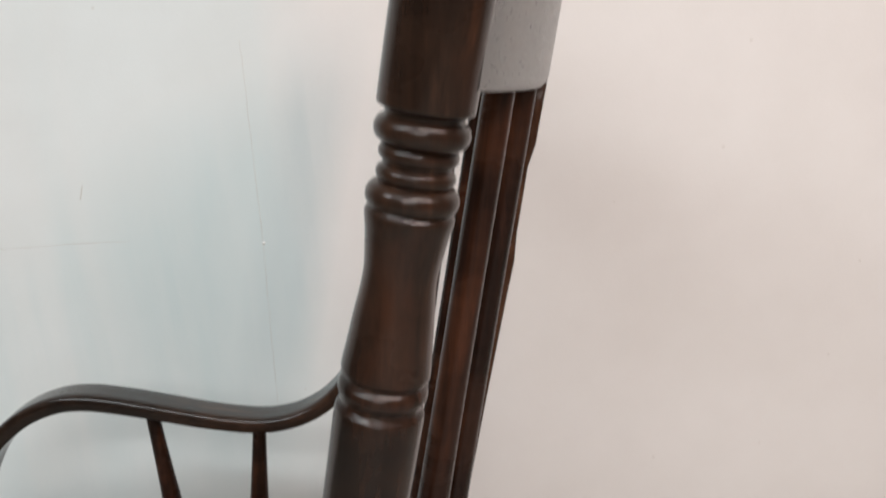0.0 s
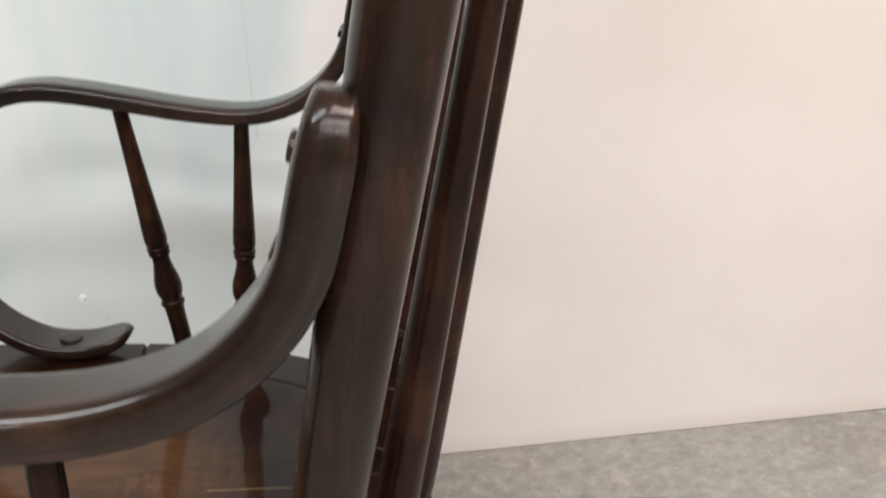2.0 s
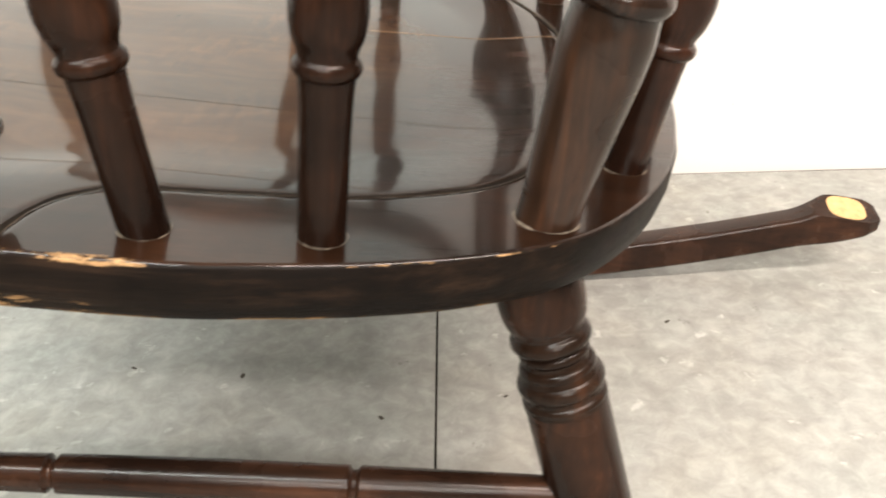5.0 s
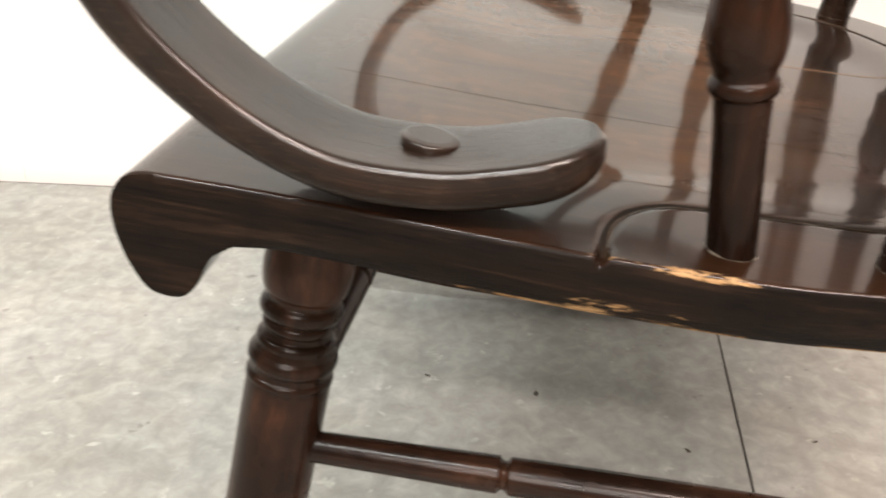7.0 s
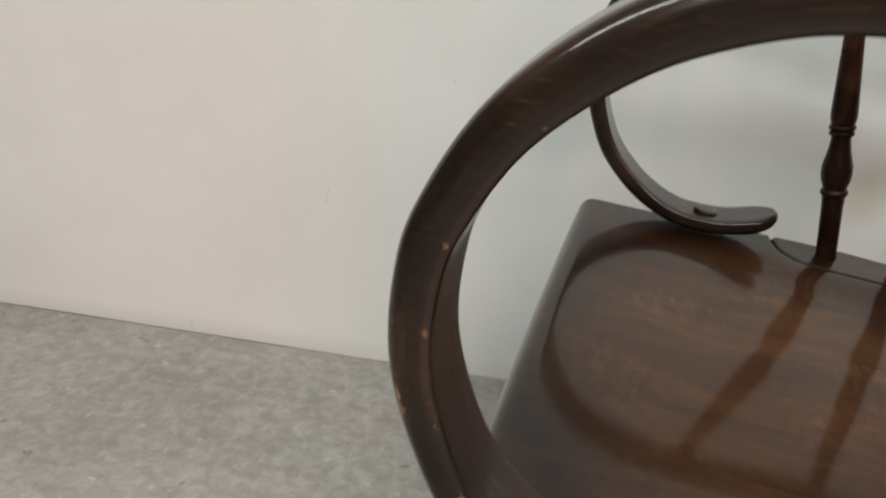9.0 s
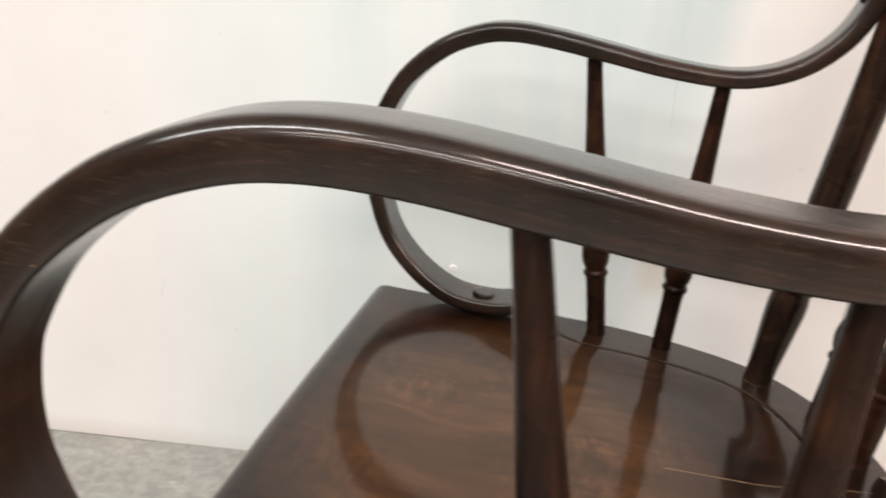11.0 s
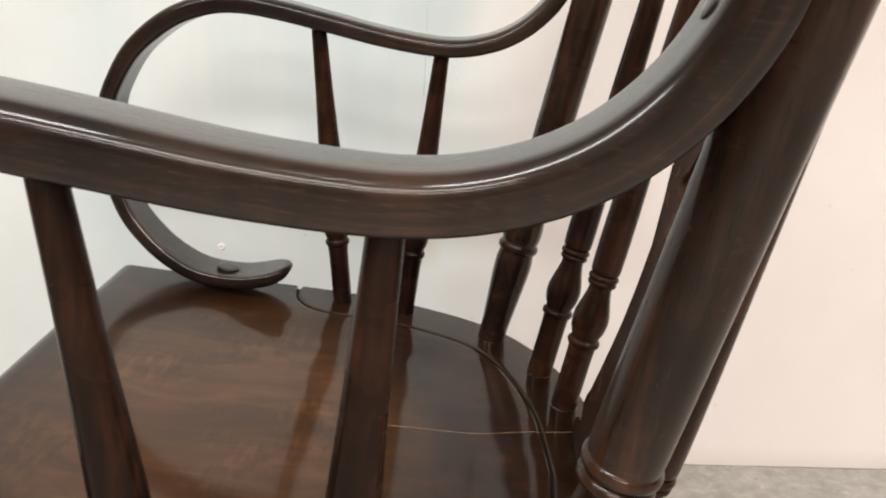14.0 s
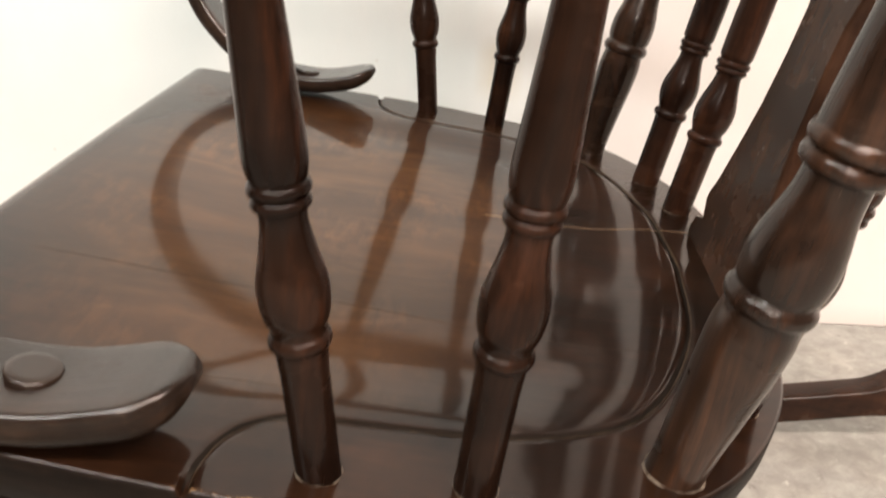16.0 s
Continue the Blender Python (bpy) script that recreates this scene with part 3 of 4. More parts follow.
structure("ceiling", box(X0 - 0.12, X1 + 0.12, Y0 - 0.12, Y1 + 0.2, TOP, TOP + 0.1), CEILING, "plain white painted ceiling")


def wall_y(x):
    return Y1 + x * 0.0068


def wall_strip(name, points, width, mat, label):
    """A thin raised line that follows points (x, z) on the back wall."""
    pts = spline(points, 60)
    bm = bmesh.new()
    rows = []
    for i, (x, z) in enumerate(pts):
        wob = 0.0012 * noise.noise(Vector((x * 60, z * 60, 3)))
        w = width * (0.35 + 0.9 * abs(noise.noise(Vector((x * 25, z * 25, 7)))))
        d = pts[min(i + 1, 59)] - pts[max(i - 1, 0)]
        n = np.array((-d[1], d[0])) / (np.linalg.norm(d) + 1e-9)
        y = wall_y(x)
        rows.append([(x + wob + n[0] * w * s, y - (0.0004 if s == 0 else -0.0002), z + n[1] * w * s) for s in (-1, 0, 1)])
    skin(bm, rows, closed=False, caps=False)
    ob = new(name, mesh_of(name, bm, mat))
    ob.parent = wall_back
    ob.matrix_parent_inverse = wall_back.matrix_world.inverted()
    return tagged(ob, label)


wall_strip("hairline_crack", [(0.092, 1.02), (0.089, 0.916), (0.085, 0.759), (0.079, 0.64), (0.074, 0.52)], 0.0005, CRACK, "thin brownish crack in the paint")
wall_strip("hairline_crack", [(-0.32, 0.783), (-0.26, 0.781), (-0.16, 0.779), (-0.089, 0.776)], 0.0004, CRACK, "thin grey crack in the paint")
for points in ([(-0.1373, 0.8551), (-0.1400, 0.8470), (-0.1436, 0.8377)], [(-0.8006, 0.1570), (-0.8010, 0.1540)], [(-0.6199, 0.2743), (-0.6235, 0.2600), (-0.6279, 0.2470)]):
    wall_strip("wall_mark", points, 0.0009, CRACK, "small brownish scuff on the wall")
wall_strip("joint_line", [(X0, 0.0015), (-0.9, 0.001), (-0.2, 0.002), (0.5, 0.001), (X1, 0.0015)], 0.0016, DIRT, "dirty joint between wall and floor")
wall_strip("paint_nick", [(-0.866, 0.001), (-0.868, 0.012), (-0.867, 0.026)], 0.0009, CRACK, "chipped paint seam above the floor")


def wall_chip(x, z, r):
    """A nail hole with a flake of lifted plaster."""
    bm = bmesh.new()
    rings = []
    for rr, dy in ((1.0, 0.0002), (0.75, -0.0022), (0.45, -0.0026), (0.28, 0.0006), (0.05, 0.0015)):
        rings.append([(x + rr * r * (1 + 0.35 * noise.noise(Vector((math.cos(t) * 2, math.sin(t) * 2, x)))) * math.cos(t),
                       wall_y(x) + dy, z + rr * r * (1 + 0.3 * noise.noise(Vector((math.cos(t) * 2, math.sin(t) * 2, z)))) * math.sin(t))
                      for t in np.linspace(0, 2 * np.pi, 18, endpoint=False)])
    skin(bm, rings)
    ob = new("nail_hole", mesh_of("nail_hole", bm, PLASTER_CHIP))
    ob.parent = wall_back
    ob.matrix_parent_inverse = wall_back.matrix_world.inverted()
    tagged(ob, "small chipped nail hole with white plaster rim")


wall_chip(-0.194, 0.320, 0.0052)
wall_chip(0.086, 0.757, 0.0022)


def scuff(x, y, size, angle):
    """A dark speck of dirt stuck on the floor."""
    bm = bmesh.new()
    rings = []
    for rr, z in ((1.0, 0.0001), (0.7, 0.0006), (0.1, 0.0008)):
        ring = []
        for t in np.linspace(0, 2 * np.pi, 12, endpoint=False):
            k = size * rr * (1 + 0.6 * noise.noise(Vector((math.cos(t) * 1.5 + x * 40, math.sin(t) * 1.5, y * 40))))
            u, v = 1.6 * k * math.cos(t), 0.7 * k * math.sin(t)
            ring.append((x + u * math.cos(angle) - v * math.sin(angle), y + u * math.sin(angle) + v * math.cos(angle), z))
        rings.append(ring)
    skin(bm, rings)
    ob = new("floor_speck", mesh_of("floor_speck", bm, SPECK))
    tagged(ob, "small dark speck of dirt on the vinyl floor", "dirt speck", "specks on the floor")


for x, y, s, a in ((-0.083, 0.085, 0.0042, 1.9), (0.051, 0.022, 0.003, 2.3), (0.161, 0.048, 0.0022, 0.5), (-0.19, 0.10, 0.0028, 2.6),
                   (-0.34, 0.03, 0.0022, 0.3), (0.33, 0.16, 0.003, 0.7), (0.47, 0.36, 0.0032, 0.4)):
    scuff(x, y, 0.8 * s, a)

# ---- the rocking chair, drawn about the middle of its seat's top ----
TILT, SEAT_Z = 7.185, 0.3454
chair = new("rocking_chair")
chair.matrix_world = pose(0, 0, SEAT_Z, 0, TILT, 0)
tagged(chair, "dark brown varnished wooden rocking chair with turned spindles and scrolled arms", "rocking chair")

# seat: outline from the front to the back middle (x, half width)
OUTLINE = [(-0.1955, 0.2490), (-0.15, 0.2495), (-0.09, 0.2530), (-0.04, 0.2550), (0.01, 0.2545), (0.046, 0.2500), (0.08, 0.2430),
           (0.116, 0.2310), (0.15, 0.2115), (0.178, 0.1790), (0.20, 0.1360), (0.211, 0.0960), (0.219, 0.0550), (0.2225, 0.0250), (0.2235, 0.0)]
GROOVE = [(-0.0425, 0.262), (-0.0415, 0.241), (-0.037, 0.2244), (-0.0257, 0.2115), (-0.01, 0.2055), (0.027, 0.2025), (0.075, 0.196), (0.117, 0.178),
          (0.1406, 0.151), (0.1588, 0.110), (0.170, 0.066), (0.1752, 0.0)]
_g = spline(GROOVE, 140)
GROOVE_LINE = np.vstack([_g * (1, -1), _g[::-1]])


def smoothstep(a, b, v):
    t = np.clip((v - a) / (b - a), 0, 1)
    return t * t * (3 - 2 * t)


def seat_top(xy, groove=0.0011):
    """Height of the seat's top at rows of x, y: a shallow hollow inside a routed groove."""
    a, b = GROOVE_LINE[:-1], GROOVE_LINE[1:]
    best = np.full(len(xy), 9.0)
    inside = np.zeros(len(xy), bool)
    poly = np.vstack([GROOVE_LINE, [(-0.6, 0.262), (-0.6, -0.262)]])
    for p, q in zip(a, b):
        d = q - p
        t = np.clip(((xy - p) @ d) / (d @ d + 1e-12), 0, 1)
        best = np.minimum(best, np.linalg.norm(xy - p - t[:, None] * d, axis=1))
    for p, q in zip(poly, np.roll(poly, -1, 0)):
        hit = ((p[1] > xy[:, 1]) != (q[1] > xy[:, 1])) & (xy[:, 0] < (q[0] - p[0]) * (xy[:, 1] - p[1]) / (q[1] - p[1] + 1e-12) + p[0])
        inside ^= hit
    groove = groove * (1 + 3.2 * smoothstep(0.2465, 0.2535, np.abs(xy[:, 1])))
    z = -groove * np.exp(-((best / 0.0015) ** 2))
    hollow = smoothstep(0.0, 0.055, best) * smoothstep(-0.19, -0.06, xy[:, 0]) * smoothstep(0.235, 0.17, np.abs(xy[:, 1]))
    return z - 0.0042 * hollow * inside


LIP = [(-0.1682, -0.0240), (-0.1757, -0.0300), (-0.1812, -0.0420), (-0.1872, -0.0482), (-0.1982, -0.0475), (-0.2047, -0.0400), (-0.2100, -0.0280), (-0.2120, -0.0170), (-0.2112, -0.0100), (-0.2084, -0.0048), (-0.2045, -0.0016), (-0.1996, -0.0003), (-0.1955, 0.0000)]


def make_seat():
    rows, cols, lips = 330, 361, 40
    line = spline(OUTLINE, rows)
    lip = spline(LIP, lips)[:-1]
    line = np.vstack([np.stack([lip[:, 0], np.full(len(lip), OUTLINE[0][1])], 1), line])
    v = np.sin(np.linspace(-1, 1, cols) * np.pi / 2 * 0.86) / math.sin(math.pi / 2 * 0.86)
    xy = np.stack([np.repeat(line[:, 0], cols), (line[:, 1:2] * v).ravel()], 1)
    zs = seat_top(xy)
    xy[:, 0] -= 0.0028 * smoothstep(-0.12, -0.19, xy[:, 0]) * (1 - np.tile(v, len(line)) ** 2)
    for i, (x, z) in enumerate(lip):
        zs[i * cols:(i + 1) * cols] = z
    rows, first = len(line), len(lip)
    bm = bmesh.new()
    grid = [[bm.verts.new((*xy[i * cols + j], zs[i * cols + j])) for j in range(cols)] for i in range(rows - 1)]
    tip = bm.verts.new((*xy[-1], zs[-1]))
    for i in range(rows - 2):
        for j in range(cols - 1):
            bm.faces.new((grid[i][j], grid[i][j + 1], grid[i + 1][j + 1], grid[i + 1][j]))
    for j in range(cols - 1):
        bm.faces.new((grid[rows - 2][j], grid[rows - 2][j + 1], tip))
    rim = [grid[i][0] for i in range(first, rows - 1)] + [tip] + [grid[i][-1] for i in range(rows - 2, first - 1, -1)]
    p = np.array([r.co[:2] for r in rim])
    n = np.gradient(p, axis=0)
    n = np.stack([n[:, 1], -n[:, 0]], 1) / np.linalg.norm(n, axis=1)[:, None]
    if n[20] @ p[20] < 0:
        n = -n
    loops = [rim]
    for off, z in ((0.0010, -0.0006), (0.0017, -0.0020), (0.0012, -0.0140), (-0.0003, -0.0205), (-0.0024, -0.0232), (-0.0120, -0.0240)):
        loop = []
        for k in range(len(rim)):
            worn = 0.00022 * noise.noise(Vector((p[k][0] * 50, p[k][1] * 50, z * 60)))
            front = float(smoothstep(-0.150, -0.172, p[k][0]))
            x, y = p[k] + n[k] * (off + (0.0017 - off) * front * (z < -0.001) + worn * (1 - front))
            dip = min(0.0, rim[k].co.z) if z > -0.003 else 0.0
            loop.append(bm.verts.new((x, y, z + dip)))
        loops.append(loop)
    for k, (a, b) in enumerate(zip(loops, loops[1:])):
        for i in range(len(a) - 1):
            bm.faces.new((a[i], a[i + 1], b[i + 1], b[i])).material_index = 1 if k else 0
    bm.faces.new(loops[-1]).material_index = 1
    # ends of the rolled front
    for j, k, s in ((0, 0, -1), (cols - 1, -1, 1)):
        edge = [grid[i][j] for i in range(first + 1)] + [l[k] for l in loops[1:]]
        c = np.array([-0.190, -0.022])
        ring = []
        for e in edge:
            q = c + (np.array((e.co.x, e.co.z)) - c) * 0.985
            ring.append(bm.verts.new((q[0], e.co.y + s * 0.0016 if e in edge[:first + 1] else e.co.y, q[1])))
        for i in range(len(edge) - 1):
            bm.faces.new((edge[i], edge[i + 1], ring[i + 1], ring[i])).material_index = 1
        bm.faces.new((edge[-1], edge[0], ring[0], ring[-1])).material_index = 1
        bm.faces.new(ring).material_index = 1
    return bm


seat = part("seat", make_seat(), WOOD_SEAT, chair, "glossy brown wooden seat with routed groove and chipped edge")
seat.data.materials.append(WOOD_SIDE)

# dark strip painting shade in the bottom of the groove, and its worn, lit outer edge
inner = GROOVE_LINE[(np.abs(GROOVE_LINE[:, 1]) < 0.2555)]
inner = spline(inner[::3], 700)
across = np.gradient(inner, axis=0)
across = np.stack([across[:, 1], -across[:, 0]], 1) / np.linalg.norm(across, axis=1)[:, None]
if across[350, 0] < 0:
    across = -across


def groove_strip(lo, hi, lift, wobble):
    mid = (lo + hi) / 2
    k = np.array([1 + wobble * noise.noise(Vector((x * 90, y * 90, lo * 900))) for x, y in inner])[:, None]
    flat = np.stack([inner + across * (mid + (v - mid) * k) for v in (lo, mid, hi)], 1).reshape(-1, 2)
    high = seat_top(flat) + np.tile((0.0004, lift, 0.0004), len(inner))
    rows = np.column_stack([flat, high]).reshape(-1, 3, 3).tolist()
    bm = bmesh.new()
    skin(bm, rows, closed=False, caps=False)
    return bm


part("groove_line", groove_strip(-0.0013, 0.0008, 0.0006, 0.3), GROOVE_SHADE, seat, "dark line of painted shade in the routed groove")
# pale strip on the outer edge: wear plus a painted highlight
part("groove_edge", groove_strip(0.0009, 0.0017, 0.0006, 1.0), BEVEL, seat, "worn outer edge of the routed groove with a painted highlight")

# pale line of the opened board joint
bm = bmesh.new()
pts = spline([(0.055, 0.0385), (0.082, 0.0405), (0.12, 0.043), (0.16, 0.049), (0.196, 0.0565)], 60)
zs = seat_top(pts)
skin(bm, [[(x, y - 0.0004, z + 0.0001), (x, y, z + 0.0003), (x, y + 0.0004, z + 0.0001)] for (x, y), z in zip(pts, zs)], closed=False, caps=False)
part("board_joint", bm, GLUE, seat, "pale opened joint between seat boards")
for y0, xa, xb in ((-0.188, -0.14, 0.075), (-0.107, -0.17, 0.150)):
    pts = np.stack([np.linspace(xa, xb, 60), y0 + 0.002 * np.sin(np.linspace(0, 5, 60))], 1)
    zs = seat_top(pts)
    bm = bmesh.new()
    skin(bm, [[(x, y - 0.0001, z + 0.0001), (x, y, z + 0.0002), (x, y + 0.0001, z + 0.0001)] for (x, y), z in zip(pts, zs)], closed=False, caps=False)
    part("board_seam", bm, BEVEL, seat, "faint seam between glued seat boards")

# scrolled arms: centre line (x, z) from the foot on the seat to the back post
ARM_AT = (0.0, 0.08, 0.20, 0.35, 0.50, 0.62, 0.75, 0.95)  # lengths along an arm at which its width and thickness are given
ARM_NEAR = [(-0.0470, 0.2306, 0.0300), (-0.0578, 0.2314, 0.0228), (-0.0756, 0.2325, 0.0167), (-0.0994, 0.2341, 0.0121), (-0.1320, 0.2361, 0.0131), (-0.1602, 0.2388, 0.0238), (-0.1838, 0.2419, 0.0404),
            (-0.2019, 0.2448, 0.0597), (-0.2165, 0.2473, 0.0870), (-0.2262, 0.2492, 0.1168), (-0.2275, 0.2503, 0.1475), (-0.2230, 0.2498, 0.1701), (-0.2069, 0.2484, 0.2021), (-0.1782, 0.2461, 0.2300),
            (-0.1463, 0.2440, 0.2460), (-0.1171, 0.2406, 0.2519), (-0.0833, 0.2363, 0.2516), (-0.0384, 0.2323, 0.2474), (0.0113, 0.2276, 0.2423), (0.0599, 0.2233, 0.2414), (0.0934, 0.2228, 0.2485),
            (0.1205, 0.2241, 0.2629), (0.1413, 0.2250, 0.2841), (0.1540, 0.2272, 0.3087), (0.1598, 0.2290, 0.3363), (0.1639, 0.2308, 0.3597), (0.1655, 0.2316, 0.3691)]
ARM_FAR = [(-0.0478, 0.2295, 0.0298), (-0.0577, 0.2302, 0.0227), (-0.0734, 0.2311, 0.0161), (-0.0969, 0.2325, 0.0110), (-0.1294, 0.2347, 0.0119), (-0.1575, 0.2378, 0.0226), (-0.1810, 0.2413, 0.0392),
           (-0.1986, 0.2453, 0.0580), (-0.2123, 0.2497, 0.0843), (-0.2210, 0.2536, 0.1132), (-0.2216, 0.2566, 0.1433), (-0.2164, 0.2582, 0.1668), (-0.1998, 0.2588, 0.1997), (-0.1705, 0.2586, 0.2284),
           (-0.1395, 0.2574, 0.2440), (-0.1112, 0.2550, 0.2495), (-0.0783, 0.2517, 0.2489), (-0.0343, 0.2475, 0.2447), (0.0144, 0.2421, 0.2398), (0.0621, 0.2372, 0.2390), (0.0946, 0.2352, 0.2460),
           (0.1206, 0.2341, 0.2602), (0.1405, 0.2326, 0.2813), (0.1522, 0.2325, 0.3056), (0.1572, 0.2321, 0.3322), (0.1606, 0.2317, 0.3547), (0.1619, 0.2315, 0.3637)]
ARM_WIDE = {-1: (0.0473, 0.0465, 0.0405, 0.0375, 0.0372, 0.0366, 0.0370, 0.0375), 1: (0.0440, 0.0425, 0.0392, 0.0388, 0.0383, 0.0376, 0.0382, 0.0388)}
ARM_THICK = {-1: (0.0155, 0.0152, 0.0148, 0.0190, 0.0216, 0.0202, 0.0208, 0.0204), 1: (0.0120, 0.0125, 0.0145, 0.0166, 0.0152, 0.0138, 0.0140, 0.0141)}


def make_arm(side):
    n = 440
    line = spline([(x, z, y) for x, y, z in (ARM_NEAR if side < 0 else ARM_FAR)], n)
    length = np.r_[0, np.cumsum(np.linalg.norm(np.diff(line[:, :2], axis=0), axis=1))]
    d = np.gradient(line[:, :2], axis=0)
    d /= np.linalg.norm(d, axis=1)[:, None]
    rings, flanks = [], []
    for i in range(n):
        s, e = length[i], length[-1] - length[i]
        end = math.sqrt(max(0.0, 1 - max(0, 1 - s / 0.024) ** 2))
        top_end = min(1.0, math.sqrt(max(0.02, 1 - max(0, 1 - e / 0.030) ** 2)))
        w = np.interp(s, ARM_AT, ARM_WIDE[side]) * (0.08 + 0.92 * end) * (0.25 + 0.75 * top_end)
        h = np.interp(s, ARM_AT, ARM_THICK[side]) * (0.14 + 0.86 * end) * (0.55 + 0.45 * top_end)
        nx, nz = -d[i, 1], d[i, 0]
        section = crowned(w, h)
        rings.append([(line[i, 0] + nx * v, side * (line[i, 2] + u), line[i, 1] + nz * v) for u, v in section])
        flanks.append([(float(smoothstep(0.44, 0.22, abs(v / h))), math.exp(-((u / w - 0.47) / 0.04) ** 2 - ((abs(v / h) - 0.36) / 0.10) ** 2), float(smoothstep(0.05, 0.20, s))) for u, v in section])
    bm = bmesh.new()
    layer = bm.verts.layers.float_vector.new("grain")
    flank_layer = bm.verts.layers.float_vector.new("flank")
    for loop, s, flank in zip(skin(bm, rings), length, flanks):
        mid = sum((v.co for v in loop), Vector()) / len(loop)
        for v, f in zip(loop, flank):
            v[layer] = Vector((s, v.co.y - mid.y, (v.co - mid).length * math.copysign(1, v.co.z - mid.z))) * K + Vector((0, side * 0.4, 0))
            v[flank_layer] = Vector(f)
    return bm


def cap(base, normal, r, h):
    """A slightly domed round plug."""
    bm = turned(base, Vector(base) + Vector(normal).normalized() * h, [(0, r), (h * 0.55, r), (h * 0.85, r * 0.93), (h, r * 0.72)], segments=28)
    return bm


for side in (-1, 1):
    arm = part("arm", make_arm(side), WOOD_ARM, chair, "scrolled bentwood armrest with worn varnish edges")
    deck = 0.0190 if side < 0 else 0.0164
    part("plug", cap((-0.1045, side * 0.2320, deck), (0.08, 0, 1), 0.0102, 0.0036), WOOD_ARM, arm, "round wooden screw plug")
    for x, z, lean in ((0.1468, 0.3131, 0.40), (0.1528, 0.3486, 0.20)):
        part("plug", cap((x if side < 0 else x + 0.0010, side * 0.2290, z), (-1, 0, lean), 0.0058, 0.0036), WOOD_ARM, arm, "round wooden screw plug")

# arm spindles
for side in (-1, 1):
    for base, top, lift in (((0.0018, 0.2350, -0.004), (-0.0440, 0.2412, 0.2420), 0.0), ((0.0585, 0.2300, -0.004), (0.0612, 0.2310, 0.2380), 0.0022 if side < 0 else 0.0)):
        a, b = Vector((base[0], side * base[1], base[2])), Vector((top[0] - (0.003 if side < 0 else 0.0), side * top[1], top[2]))
        length = (b - a).length
        bm = turned(a, b, [(0, 0.0083), (0.045, 0.0085)] + [(h + lift, r) for h, r in ((0.0560, 0.0090), (0.0625, 0.0092), (0.0665, 0.0097), (0.0710, 0.0113), (0.0778, 0.0121), (0.0850, 0.0116), (0.0945, 0.0094),
                           (0.1030, 0.0079), (0.1083, 0.0078), (0.1165, 0.0080), (0.1190, 0.0092), (0.1240, 0.0101), (0.132, 0.0101))] + [(0.162, 0.0088), (0.20, 0.0074), (length, 0.0062)],
                    rings=((0.0612 + lift, 0.0109, 0.0034), (0.1110 + lift, 0.0098, 0.0023), (0.1158 + lift, 0.0103, 0.0024)))
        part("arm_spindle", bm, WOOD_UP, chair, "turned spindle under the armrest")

# tiny nick in the varnish of a spindle
bm = bmesh.new()
bmesh.ops.create_icosphere(bm, subdivisions=2, radius=0.00045)
for v in bm.verts:
    v.co = Vector((-0.0330 + 0.7 * v.co.x, -0.2428 + 0.5 * v.co.y, 0.1990 + 1.4 * v.co.z))
front_spindle = [ob for ob in chair.children if ob.name.startswith("arm_spindle")][0]
part("nick", bm, GLUE, front_spindle, "tiny pale nick in the varnish")

# back posts
for side in (-1, 1):
    a, b = Vector((0.1375, side * 0.2008, -0.006)), Vector((0.2272, side * 0.2530, 0.735))
    body = [(0, 0.0116), (0.02, 0.0120), (0.045, 0.0138), (0.065, 0.0153), (0.078, 0.0157), (0.086, 0.0148), (0.0955, 0.0148), (0.1005, 0.0160), (0.108, 0.0165), (0.117, 0.0156), (0.130, 0.0128), (0.139, 0.0120),
            (0.1495, 0.0122), (0.156, 0.0138), (0.162, 0.0149), (0.22, 0.0152), (0.30, 0.0157), (0.42, 0.0166), (0.468, 0.0170), (0.4765, 0.0169), (0.4783, 0.0160), (0.4800, 0.0150), (0.4855, 0.0152), (0.4903, 0.0150), (0.4918, 0.0160), (0.4934, 0.0167), (0.503, 0.0158), (0.514, 0.0148), (0.530, 0.0134), (0.545, 0.0148), (0.5525, 0.0160), (0.5550, 0.0148),
            (0.560, 0.0130), (0.567, 0.0122), (0.5743, 0.0122), (0.583, 0.0130), (0.5885, 0.0140), (0.5898, 0.0164), (0.5925, 0.0170), (0.62, 0.0172), (0.70, 0.0172), (0.745, 0.0120)]
    rings = [(0.0922, 0.0172, 0.0046), (0.1462, 0.0156, 0.0036), (0.1535, 0.0161, 0.0038), (0.4855, 0.0170, 0.0044),
             (0.5590, 0.0166, 0.0050), (0.5670, 0.0140, 0.0030), (0.5743, 0.0141, 0.0030), (0.5822, 0.0168, 0.0050)]
    bm = turned(a, b, body, rings, segments=48)
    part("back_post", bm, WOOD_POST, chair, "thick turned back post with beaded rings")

# dried glue round the feet of the posts
def glue_ring(x, y, radius, thick, seed):
    bm = bmesh.new()
    rings = []
    for t in np.linspace(0, 2 * np.pi, 97):
        w = 0.00003 + thick * max(0.0, 0.12 + noise.noise(Vector((math.cos(t) * 2.6, math.sin(t) * 2.6, seed))))
        c = Vector((x + radius * math.cos(t), y + radius * math.sin(t), 0.0001))
        o = Vector((math.cos(t), math.sin(t), 0))
        rings.append([c + o * w * math.cos(q) + Vector((0, 0, 0.8 * w * math.sin(q))) for q in np.linspace(0, 2 * np.pi, 8, endpoint=False)])
    skin(bm, rings, caps=False)
    part("glue_line", bm, OLD_GLUE, seat, "pale dried glue round the foot of a spindle")


